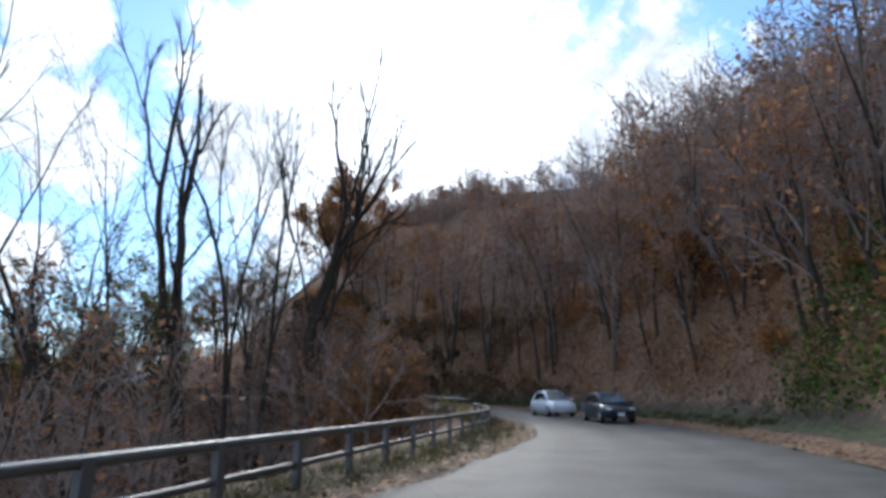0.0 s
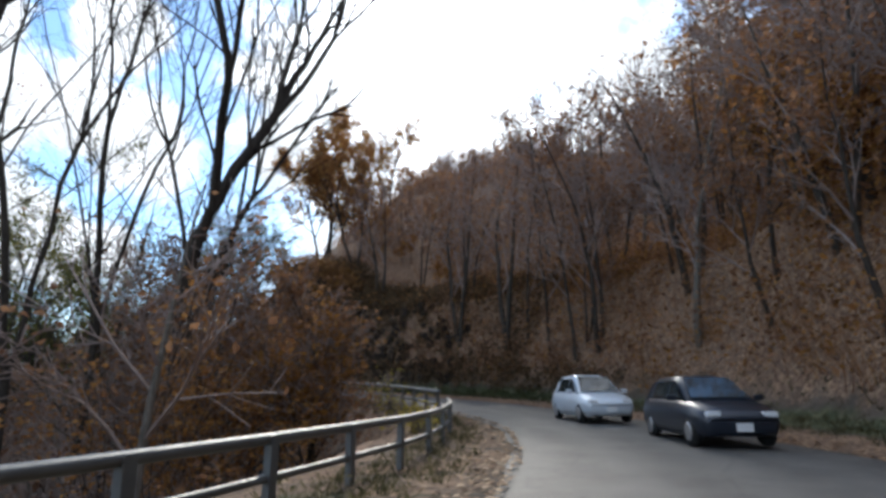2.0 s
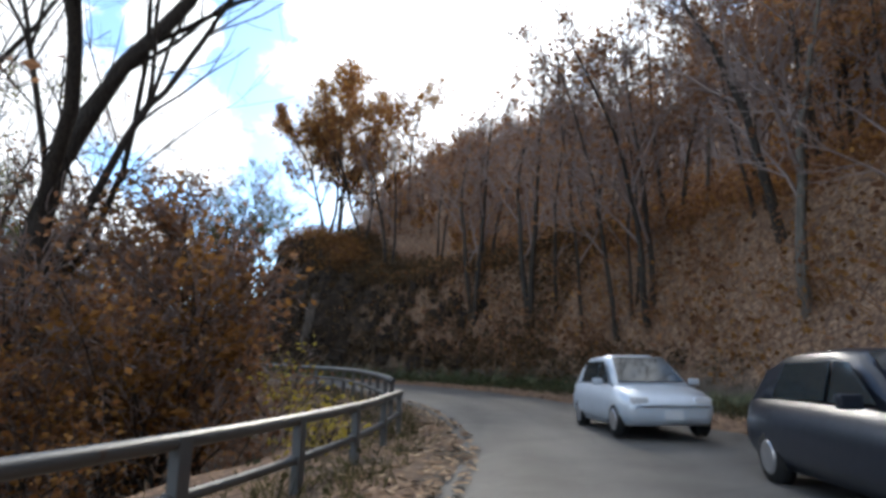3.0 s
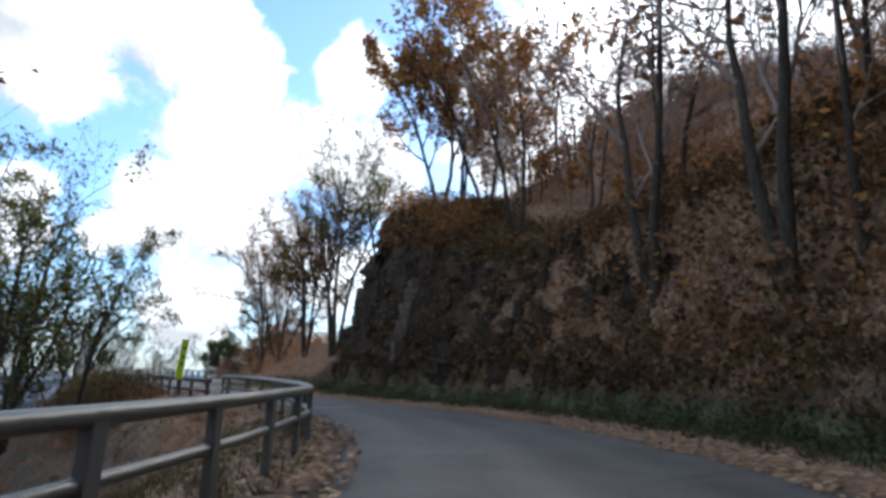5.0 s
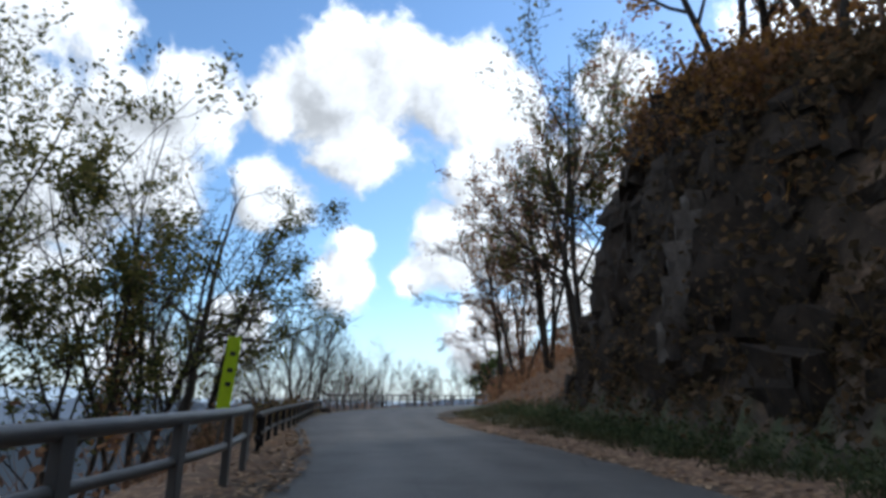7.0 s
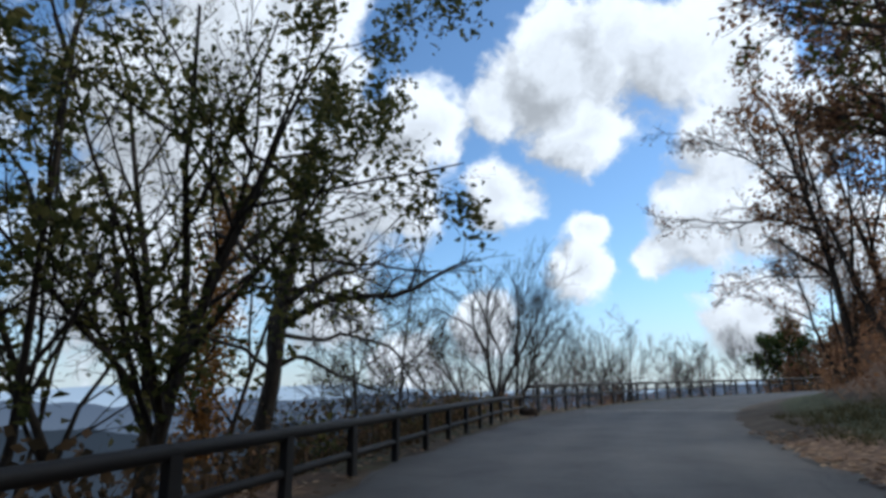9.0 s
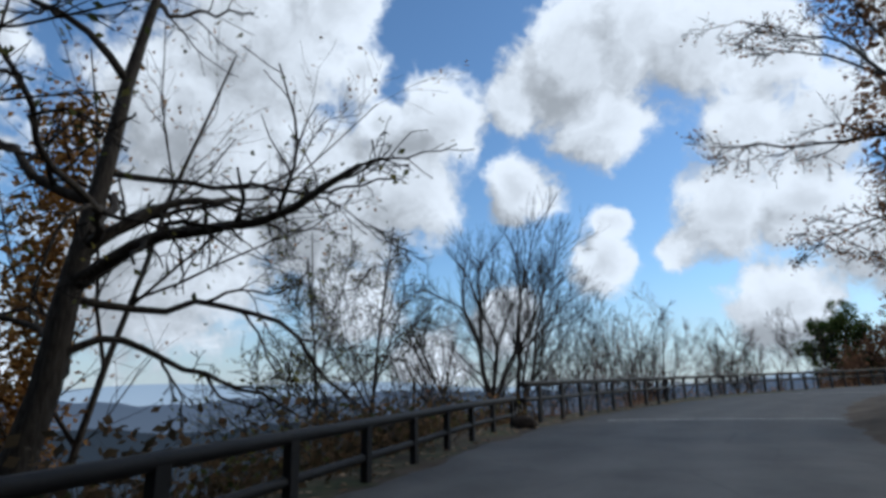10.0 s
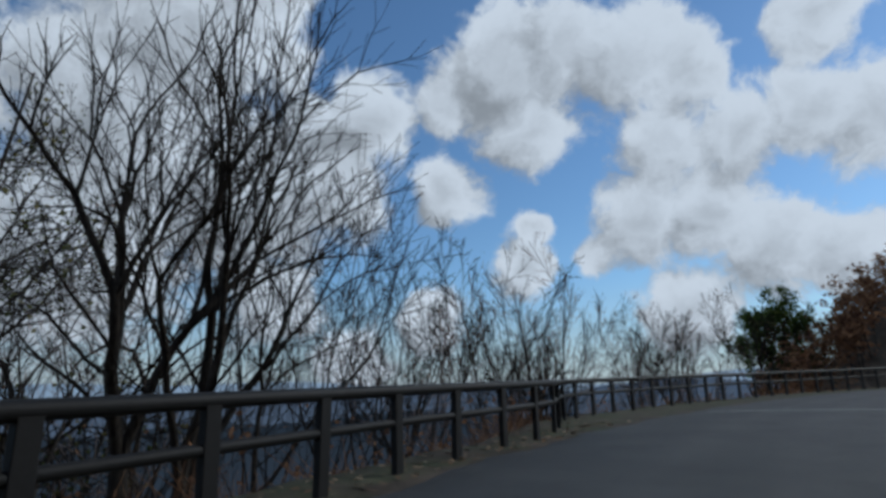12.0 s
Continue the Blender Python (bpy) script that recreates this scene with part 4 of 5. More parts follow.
    # the valley side of the first stretch, and behind the bend
    for k in range(66):
        if k < 48:
            p = Vector((rng.uniform(-34, -9.5), rng.uniform(-14, 18.5), 0))
            if p.x + 9.5 > -0.55 * (p.y - 2) and p.y > 2 and p.x > -10.5:
                continue
            if plan_of(p.x, p.y)[1][0] > -8:
                continue
        else:
            p = at(rng.uniform(44, 66), -rng.uniform(14, 34))
        i, src = rng.choice([x for x in protos if x[0] in ((0,) if k % 4 == 0 else (3,))])
        if min(math.hypot(p.x - a, p.y - b) for a, b in ((-40, 57), (-29.6, 40), (-14, 31))) < 5:
            continue
        m = Matrix.Translation(foot_of(p.x, p.y, 0.3)) @ Matrix.Rotation(rng.uniform(0, 6.28), 4, "Z")
        ob = copy_thing(src, m)
        ob["label"] = src["label"].replace("leaf-covered hillside", "valley slope").replace("hillside", "valley slope")
        ob["group"] = "trees of the valley slope"
        h = rng.uniform(0.7, 1.0) * (1 + max(0.0, (float(road_z(plan_of(p.x, p.y)[0])[0]) - ground_at(p.x, p.y)) / 16))
        ob.matrix_world = m @ Matrix.Diagonal((h, h, h, 1))
    # the spur ahead
    for k in range(24):
        x, y = rng.gauss(-47, 6), rng.gauss(117, 9)
        s, d = plan_of(x, y)
        if d[0] > -10:
            continue
        i, src = rng.choice(protos)
        m = Matrix.Translation(foot_of(x, y, 0.3)) @ Matrix.Rotation(rng.uniform(0, 6.28), 4, "Z")
        ob = copy_thing(src, m)
        ob["label"] = src["label"].replace("leaf-covered hillside", "spur ahead").replace("hillside", "spur ahead")
        ob["group"] = "trees of the spur"
        h = rng.uniform(0.3, 0.5)
        ob.matrix_world = m @ Matrix.Diagonal((h, h, h, 1))


planted()


# ---- undergrowth, litter, grass ----
def undergrowth(name, spots, seed, mat, label, tall, twigs, leaves, leaf_size, category):
    """Brush of thin twigs and leaf at many spots, past counting: one object."""
    rng = random.Random(seed)
    verts, faces = [], []
    for x, y, z, k in spots:
        o = Vector((x, y, z))
        h = tall * k
        for _ in range(twigs):
            w = Vector((rng.gauss(0, 0.5), rng.gauss(0, 0.5), rng.uniform(0.4, 1.0))).normalized() * h * rng.uniform(0.5, 1.1)
            a = o + Vector((rng.gauss(0, 0.25), rng.gauss(0, 0.25), -0.1)) * h
            side = w.cross(Vector((rng.gauss(0, 1), rng.gauss(0, 1), 0.2))).normalized() * 0.012
            i = len(verts)
            verts += [a - side, a + side, a + w]
            faces.append((i, i + 1, i + 2))
        for _ in range(leaves):
            c = o + Vector((rng.triangular(-0.9, 0.9) * h, rng.triangular(-0.9, 0.9) * h, rng.uniform(0.05, 0.95) * h))
            a = Vector((rng.gauss(0, 1), rng.gauss(0, 1), rng.gauss(0, 0.7))).normalized()
            b = a.cross(Vector((rng.gauss(0, 1), rng.gauss(0, 1), rng.gauss(0, 1)))).normalized()
            s = leaf_size * rng.uniform(0.5, 1.4)
            i = len(verts)
            verts += [c - a * s * 0.5, c + b * s * 0.35, c + a * s * 0.55, c - b * s * 0.35]
            faces.append((i, i + 1, i + 2, i + 3))
    ob = mesh_object(name, verts, faces, mat, False)
    return tagged(ob, label, category, kind="stuff")


def spots_in(seed, n, s0, s1, d_of, keep=None):
    rng = random.Random(seed)
    pts = []
    for _ in range(n):
        s = rng.uniform(s0, s1)
        d = d_of(s, rng)
        p = at(s, d)
        if keep is None or keep(s, d, p):
            pts.append((p.x, p.y, rng.uniform(0.6, 1.3)))
    z = ground_height([p[0] for p in pts], [p[1] for p in pts])
    return [(x, y, float(q), k) for (x, y, k), q in zip(pts, z)]


undergrowth("brush", spots_in(1, 2300, -16, 62, lambda s, r: float(foot(s)) + 0.6 + 26 * r.random() ** 1.4), 2, LEAF_RUST,
            "brown leafless brush and dry bracken covering the hillside", 2.1, 12, 12, 0.22, "brush")
undergrowth("brush", spots_in(3, 750, -16, 60, lambda s, r: float(foot(s)) + 0.8 + 24 * r.random() ** 1.3,
                              lambda s, d, p: math.sin(p.x * 0.31 + 2) * math.sin(p.y * 0.23) > -0.1), 4, LEAF_ORANGE,
            "orange and yellow autumn saplings on the hillside", 2.2, 4, 14, 0.2, "brush")
undergrowth("brush", spots_in(5, 2000, 52, 76, lambda s, r: float(foot(s)) + 0.2 + 9 * r.random()), 6, IVY,
            "dark ivy and brambles hanging on the rock face", 1.0, 4, 16, 0.22, "ivy")
undergrowth("brush", spots_in(7, 230, 70.5, CLIFF_END, lambda s, r: float(foot(s)) + 2.8 + 3.6 * r.random()), 8, LEAF_RUST,
            "rust-brown shrubs along the edge of the cliff", 1.5, 6, 20, 0.2, "shrubs")
undergrowth("brush", spots_in(21, 110, 70.5, 79.5, lambda s, r: float(foot(s)) + 2.7 + 2.8 * r.random()), 22, LEAF_AMBER,
            "amber-brown bushes hanging over the top of the rock face", 1.8, 8, 40, 0.2, "shrubs")
undergrowth("brush", spots_in(23, 800, 48, 92, lambda s, r: float(foot(s)) + 9 + 30 * r.random()), 24, LEAF_RUST,
            "low brown brush on the ground above the cliff", 1.2, 9, 10, 0.22, "brush")
undergrowth("brush", spots_in(25, 560, 44, 65, lambda s, r: float(foot(s)) + 0.4 + 11 * r.random()), 26, LEAF_RUST,
            "dry rust-brown bracken and saplings on the steep bank", 0.95, 9, 13, 0.2, "brush")
undergrowth("brush", spots_in(27, 140, 46, 70, lambda s, r: float(foot(s)) + 1.5 + 9 * r.random()), 28, LEAF_ORANGE,
            "small orange-leaved saplings on the steep bank", 1.2, 5, 16, 0.18, "brush")
undergrowth("brush", spots_in(79, 300, 28, 54, lambda s, r: float(foot(s)) + 0.3 + 7.5 * r.random()), 80, LEAF_AMBER,
            "brown-leaved bushes scattered over the steep bank", 1.5, 8, 20, 0.17, "brush")
undergrowth("brush", spots_in(9, 1000, -14, 60, lambda s, r: float(brink(s)) - 2.6 - 25 * r.random() ** 1.4), 10, LEAF_RUST,
            "tangled brown brush on the valley slope below the rail", 1.9, 10, 13, 0.18, "brush")
undergrowth("brush", spots_in(11, 1000, 60, 150, lambda s, r: float(brink(s)) - 0.5 - 9 * r.random() ** 1.3), 12, LEAF_RUST,
            "dry brown brush on the brink behind the rail", 1.1, 12, 6, 0.12, "brush")
undergrowth("brush", spots_in(13, 430, 0, 25, lambda s, r: float(foot(s)) + 0.1 + 4.6 * r.random()), 14, LEAF_GREEN,
            "green bramble bank at the foot of the hillside", 1.5, 3, 40, 0.2, "bramble")
undergrowth("brush", spots_in(15, 190, 83.5, 114, lambda s, r: float(foot(s)) - 0.3 + 9 * r.random()), 16, LEAF_RUST,
            "rusty brown bushes on the bank beside the road", 1.7, 6, 24, 0.16, "shrubs")
undergrowth("brush", spots_in(37, 480, 76, 104, lambda s, r: float(brink(s)) - 0.1 - 3.0 * r.random()), 38, IVY,
            "dark brambles and weeds on the brink behind the low rail", 1.0, 10, 22, 0.13, "bramble")
undergrowth("brush", spots_in(39, 90, 84, 104, lambda s, r: float(brink(s)) - 0.3 - 2.5 * r.random()), 40, LEAF_OLIVE,
            "yellow-green weeds behind the low rail", 0.9, 6, 20, 0.12, "weeds")
undergrowth("grass", spots_in(17, 2600, 24, 96, lambda s, r: float(edge_right(s)) + 0.8 + (float(foot(s)) - float(edge_right(s))) * r.random()), 18, GRASS,
            "rough grass and weeds on the verge", 0.34, 9, 0, 0.1, "grass")
undergrowth("weeds", spots_in(63, 900, 44, 90, lambda s, r: float(foot(s)) - 1.1 + 1.3 * r.random()), 64, GRASS_GREEN,
            "dull green weeds and grass along the foot of the cliff", 0.5, 7, 12, 0.09, "weeds")
undergrowth("brush", spots_in(65, 420, 44, CLIFF_END, lambda s, r: float(foot(s)) - 0.1 + 0.9 * r.random()), 66, IVY,
            "dark brambles along the foot of the rock face", 0.8, 5, 18, 0.16, "bramble")
undergrowth("grass", spots_in(19, 1100, -6, 60, lambda s, r: float(edge_left(s)) - 0.6 - 2.0 * r.random()), 20, GRASS,
            "tufts of grass and weeds below the guard rail", 0.36, 8, 1, 0.09, "grass")


def fallen_leaves(seed, n, s0, s1, d_of, label):
    """Loose leaves lying on the road's edge."""
    rng = random.Random(seed)
    verts, faces = [], []
    for _ in range(n):
        s = rng.uniform(s0, s1)
        d = d_of(s, rng)
        inside = float(edge_left(s)) + 0.1 < d < float(edge_right(s)) - 0.1
        p = at(s, d)
        z = p.z + 0.035 if inside else ground_at(p.x, p.y) + 0.025
        w = rng.uniform(0, 6.28)
        q = rng.uniform(0.04, 0.09)
        a = Vector((math.cos(w), math.sin(w), rng.uniform(-0.25, 0.25))) * q
        b = Vector((-math.sin(w), math.cos(w), rng.uniform(-0.25, 0.25))) * q * 0.6
        o = Vector((p.x, p.y, z))
        i = len(verts)
        verts += [o - a, o + b, o + a, o - b]
        faces.append((i, i + 1, i + 2, i + 3))
    ob = mesh_object("fallen_leaves", verts, faces, LEAF_LITTER, False)
    return tagged(ob, label, "leaves", kind="stuff")


fallen_leaves(31, 8000, -10, 80, lambda s, r: float(edge_left(s)) + 0.25 - abs(r.gauss(0, 0.7)), "drift of brown and orange fallen leaves along the road's edge")
fallen_leaves(32, 6500, -10, 92, lambda s, r: float(edge_right(s)) - 0.35 + abs(r.gauss(0, 0.75)), "orange-brown fallen leaves along the foot of the bank")
fallen_leaves(33, 1500, 78, 118, lambda s, r: float(edge_left(s)) - abs(r.gauss(0, 1.6)), "scattered dry leaves on the wide verge")


# ---- orange shrubs beyond the first rail, weeds in front of it ----
def shrub(seed, x, y, height, label, leaf, per, leaf_size=0.14, n=6, lean=0.5, radius=0.03, twig=None):
    return seen_tree(seed, x, y, height, (lean, 0), radius,
                     [(5, 0.5, 0.7, 0.1, 0.06, 4, 0.15), (5, 0.5, 0.7, 0.12, 0.03, 3, 0.15), (3, 0.5, 0.7, 0.12, 0.0, 2, 0.2)], label, n=n, category="shrub",
                     name="shrub", leaf=leaf, per=per, leaf_size=leaf_size, twig=twig or TWIG_BROWN)


shrub(301, -9.0, 1.2, 1.9, "spreading shrub with bright orange leaves beyond the rail", LEAF_ORANGE, 7.0, 0.14)
shrub(302, -11.0, 0.2, 2.6, "tall shrub with orange autumn leaves beyond the rail", LEAF_ORANGE, 4.0, 0.14)
shrub(303, -8.6, 4.4, 3.6, "brown-leaved shrub behind the bend of the rail", LEAF_RUST, 9.0, 0.14)
shrub(305, -4.3, 1.6, 1.2, "tall yellow-leaved weed beside the rail", LEAF_YELLOW, 0.9, 0.09, 3, 0.12, 0.012)
shrub(306, -3.2, 0.8, 0.5, "yellow-leaved plant beside the rail", LEAF_YELLOW, 0.9, 0.08, 4, 0.4, 0.01)
shrub(307, -3.6, -0.2, 0.4, "yellow-green plant on the verge", LEAF_YELLOW, 0.9, 0.08, 4, 0.4, 0.01)
for k, (s, u, h) in enumerate(((20, 2.2, 5.5), (24, 3.0, 6.5), (27, 1.6, 4.0), (12, 2.6, 5.0))):
    p = at(s, float(foot(s)) + u)
    shrub(310 + k, p.x, p.y, h, "young tree with yellow-orange leaves at the foot of the hillside", LEAF_ORANGE, 1.6, 0.2, 3, 0.3, 0.05)

# brown trees and saplings on the valley side of the bend
for k, (x, y, h) in enumerate(((-8.6, 8.0, 4.8), (-10.4, 10.8, 6.0), (-12.8, 12.6, 6.8), (-12.2, 8.4, 5.0), (-9.6, 5.9, 3.8))):
    seen_tree(370 + k, x, y, h, (0.13, 0), 0.09, FULL, "young tree with thin grey-brown autumn leaves below the rail", n=3, leaf=LEAF_RUST, per=1.5, leaf_size=0.2,
              twig=TWIG_BROWN, twig_min=0.016, group="trees below the bend")
for k, (s, d, h) in enumerate(((38.4, -6.8, 2.8), (40.6, -7.0, 3.6), (42.4, -8.8, 5.0), (41.4, -8.6, 4.2))):
    p = at(s, d)
    seen_tree(380 + k, p.x, p.y, h, (0.12, 0), 0.1, FULL, "brown half-bare tree on the slope inside the bend", n=2 + k % 2, leaf=LEAF_RUST if k % 3 else LEAF_AMBER, per=1.7, leaf_size=0.2,
              twig=TWIG_BROWN, twig_min=0.016, group="trees below the bend")
# trees with golden crowns on the cliff
for k, (s, u, h, n, leaf, per) in enumerate(((73, 7.0, 27.0, 2, LEAF_ORANGE, 2.8), (77, 6.0, 26.0, 2, LEAF_ORANGE, 3.2),
                                             (80.2, 17.3, 34.0, 2, LEAF_ORANGE, 2.8), (77.7, 19.4, 36.0, 1, LEAF_ORANGE, 2.2), (79.5, 10.0, 28.0, 2, LEAF_ORANGE, 3.0))):
    p = at(s, float(foot(s)) + u)
    seen_tree(330 + k, p.x, p.y, h, (0.16 if n > 1 else 0.05, 0.02), 0.2, FULL, "tall tree with thinning golden-brown leaves on top of the cliff", n=n, leaf=leaf, per=per * 2.3, leaf_size=0.3,
              group="trees on the cliff")
for k, (s, u, h) in enumerate(((38, 12.0, 19.0), (46, 10.0, 19.5), (44, 18.0, 24.0), (36, 5.0, 12.0))):
    p = at(s, float(foot(s)) + u)
    seen_tree(350 + k, p.x, p.y, h, (0.2, 0), 0.16, FULL, "tree with a full orange autumn crown on the slope", n=2, leaf=LEAF_ORANGE, per=2.2, leaf_size=0.3,
              group="orange trees on the slope")


# ---- rock on the cliff ----
def rock_outcrop():
    """A face of jagged blocks and ledges, with one pale streak."""
    rng = random.Random(77)
    meshes = []
    for k in range(7):
        bm = bmesh.new()
        bmesh.ops.create_cube(bm, size=2.0)
        bmesh.ops.subdivide_edges(bm, edges=bm.edges[:], cuts=1 if k else 2, use_grid_fill=True)
        o = Vector((k * 3.1, k * 1.7, 5))
        for v in bm.verts:
            v.co *= 0.86 + 0.5 * noise.noise(v.co * 0.9 + o)
            v.co += Vector((noise.noise(v.co * 1.7 + o), noise.noise(v.co * 1.7 - o), 0.6 * noise.noise(v.co * 1.3 + o * 2))) * 0.42
        bmesh.ops.triangulate(bm, faces=bm.faces[:])
        me = bpy.data.meshes.new("rock")
        bm.to_mesh(me)
        bm.free()
        me.materials.append(ROCK if k else ROCK_PALE)
        meshes.append(me)
    base = at(72, float(foot(72)))
    ob = thing("rock_outcrop", base, "dark weathered rock face with jagged ledges beside the road", "rock face")

    def lay(mesh, s, u, sizes, tilt=0.25, out=0.0):
        p = at(s, float(foot(s)) + u)
        q = at(s, float(foot(s)) + u - out)
        way = at(s + 1, float(foot(s + 1))) - at(s - 1, float(foot(s - 1)))
        rock = new("rock", mesh)
        rock.parent = ob
        rock.matrix_local = (Matrix.Translation(Vector((q.x, q.y, ground_at(p.x, p.y))) - base)
                             @ Matrix.Rotation(math.atan2(way.y, way.x) + rng.uniform(-0.5, 0.5), 4, "Z")
                             @ Matrix.Rotation(rng.uniform(-tilt, tilt), 4, "X") @ Matrix.Rotation(rng.uniform(-tilt, tilt), 4, "Y") @ Matrix.Diagonal((*sizes, 1)))

    for k in range(270):
        s = CLIFF_END + 0.4 - 23 * rng.random() ** 1.4
        u = rng.uniform(0.0, float(table(s, (57, 2.2), (69, 2.3), (74, 3.2), (82, 3.4))))
        size = rng.uniform(0.22, 0.42 if s < 68 else 0.75)
        lay(meshes[1 + k % 6], s, u + 0.3, (size * rng.uniform(0.8, 1.5), size * 0.6, size * rng.uniform(0.6, 1.6)))
    for u, w, h in ((0.75, 0.2, 0.6), (1.05, 0.28, 0.75), (1.35, 0.34, 0.8), (1.65, 0.3, 0.75), (1.95, 0.22, 0.55)):
        lay(meshes[0], 72.2 + 0.25 * u, u, (w, 0.4, h), 0.08, 0.55)
    return ob


rock_outcrop()


def dark_boulder(x, y, size):
    bm = bmesh.new()
    bmesh.ops.create_icosphere(bm, subdivisions=3, radius=1.0)
    for v in bm.verts:
        v.co *= 1 + 0.25 * noise.noise(v.co * 1.4 + Vector((3, 1, 2))) + 0.1 * noise.noise(v.co * 4)
        v.co.z = max(v.co.z, -0.45)
    ob = part("boulder", bm, ROCK, None, smooth=True)
    ob.matrix_world = Matrix.Translation((x, y, ground_at(x, y) + 0.2 * size)) @ Matrix.Diagonal((size, size * 0.8, size * 0.75, 1))
    return tagged(ob, "dark boulder on the verge where the two rails meet", "boulder")


dark_boulder(-31.5, 51.9, 0.38)


# ---- the woods too far to count ----
def upland_wood(name, spots, seed, twig, leaf, label, tall, leaves, leaf_size):
    """Slender trees, joined: trunk, boughs, twigs and some leaf each."""
    rng = random.Random(seed)
    verts, faces, slots = [], [], []

    def blade(a, w, half):
        side = w.cross(Vector((rng.gauss(0, 1), rng.gauss(0, 1), 0.2))).normalized() * half
        i = len(verts)
        verts.extend((a - side, a + side, a + w))
        faces.append((i, i + 1, i + 2))
        slots.append(0)

    for x, y, z, k in spots:
        o, h = Vector((x, y, z - 0.3)), tall * k
        top = Vector((rng.gauss(0, 0.07) * h, rng.gauss(0, 0.07) * h, h))
        i = len(verts)
        for j in range(3):
            q = Vector((math.cos(j * 2.094), math.sin(j * 2.094), 0)) * 0.011 * h
            verts.extend((o + q, o + top * 0.6 + q * 0.5))
        for j in range(3):
            a, b = i + 2 * j, i + 2 * ((j + 1) % 3)
            faces.append((a, b, b + 1, a + 1))
            slots.append(0)
        blade(o + top * 0.58, top * 0.42, 0.006 * h)
        for _ in range(10):
            t = rng.uniform(0.3, 0.85)
            w = Vector((rng.gauss(0, 0.6), rng.gauss(0, 0.6), rng.uniform(0.4, 1.0))).normalized() * h * rng.uniform(0.18, 0.4) * (1.2 - t * 0.6)
            a = o + top * t
            blade(a, w, 0.0045 * h)
            for _ in range(4):
                q = rng.uniform(0.3, 1)
                v = (w.normalized() + Vector((rng.gauss(0, 0.6), rng.gauss(0, 0.6), rng.gauss(0.2, 0.5)))).normalized() * h * rng.uniform(0.07, 0.16)
                blade(a + w * q, v, 0.0028 * h)
            for _ in range(leaves):
                c = a + w * rng.uniform(0.3, 1.1) + Vector((rng.gauss(0, 0.04), rng.gauss(0, 0.04), rng.gauss(0, 0.04))) * h
                p = Vector((rng.gauss(0, 1), rng.gauss(0, 1), rng.gauss(0, 0.7))).normalized()
                b = p.cross(Vector((rng.gauss(0, 1), rng.gauss(0, 1), rng.gauss(0, 1)))).normalized()
                s = leaf_size * rng.uniform(0.5, 1.4)
                i = len(verts)
                verts.extend((c - p * s * 0.5, c + b * s * 0.35, c + p * s * 0.55, c - b * s * 0.35))
                faces.append((i, i + 1, i + 2, i + 3))
                slots.append(1)
    ob = mesh_object(name, verts, faces, twig, False)
    ob.data.materials.append(leaf)
    ob.data.polygons.foreach_set("material_index", slots)
    return tagged(ob, label, "wood", kind="stuff")


def far_down(s, d, p):
    """Low enough to stay below the road."""
    return ground_at(p.x, p.y) < -8.0


def high_up(s, d, p):
    """Off the open ground above the cliff, where the sky shows through."""
    return not 55 < s < 165 or (s > 150 and d - float(foot(s)) < 40)


upland_wood("wood", spots_in(41, 1500, -4, 150, lambda s, r: float(foot(s)) + 14 + 64 * r.random() ** 0.8, high_up), 42, TWIG_BROWN, LEAF_RUST,
            "grey-brown leafless wood along the top of the hill", 13.0, 3, 0.34)
upland_wood("wood", spots_in(55, 260, 55, 92, lambda s, r: float(foot(s)) + 42 + 36 * r.random()), 56, TWIG_BROWN, LEAF_RUST,
            "low grey-brown leafless wood behind the cliff top", 7.0, 3, 0.34)
upland_wood("wood", spots_in(57, 420, 0, 50, lambda s, r: float(foot(s)) + 9 + 31 * r.random()), 58, TWIG_BROWN, LEAF_RUST,
            "grey-brown leafless wood on the slope over the road", 11.5, 3, 0.34)
upland_wood("wood", spots_in(67, 130, 46, 58, lambda s, r: float(foot(s)) + 19 + 28 * r.random()), 68, TWIG_BROWN, LEAF_RUST,
            "tall thin leafless wood on the shoulder of the hill", 17.5, 3, 0.34)
upland_wood("wood", spots_in(69, 150, 28, 47, lambda s, r: float(foot(s)) + 16 + 32 * r.random()), 70, TWIG_BROWN, LEAF_RUST,
            "dense brown wood high on the slope", 14.5, 6, 0.36)
upland_wood("wood", spots_in(73, 30, 58, 63.5, lambda s, r: float(foot(s)) + 21 + 20 * r.random()), 74, TWIG_BROWN, LEAF_RUST,
            "tall thin leafless trees above the cliff", 15.5, 3, 0.32)
upland_wood("wood", spots_in(75, 260, 92, 165, lambda s, r: float(foot(s)) + 34 + 50 * r.random()), 76, TWIG_BROWN, LEAF_RUST,
            "low brown scrub wood on the rounded hilltop", 4.2, 5, 0.34)
undergrowth("brush", spots_in(77, 800, 92, 165, lambda s, r: float(foot(s)) + 30 + 56 * r.random()), 78, LEAF_RUST,
            "rust-brown scrub covering the rounded hilltop", 1.6, 7, 14, 0.3, "brush")
upland_wood("wood", spots_in(71, 24, 90, 165, lambda s, r: float(foot(s)) + 48 + 22 * r.random()), 72, TWIG_BROWN, LEAF_RUST,
            "a few thin trees on the hilltop beyond the cliff", 10.0, 2, 0.3)
upland_wood("wood", spots_in(59, 110, 60, 82, lambda s, r: float(foot(s)) + 11 + 30 * r.random()), 60, TWIG_BROWN, LEAF_RUST,
            "young brown wood on the rise behind the cliff", 5.6, 7, 0.32)
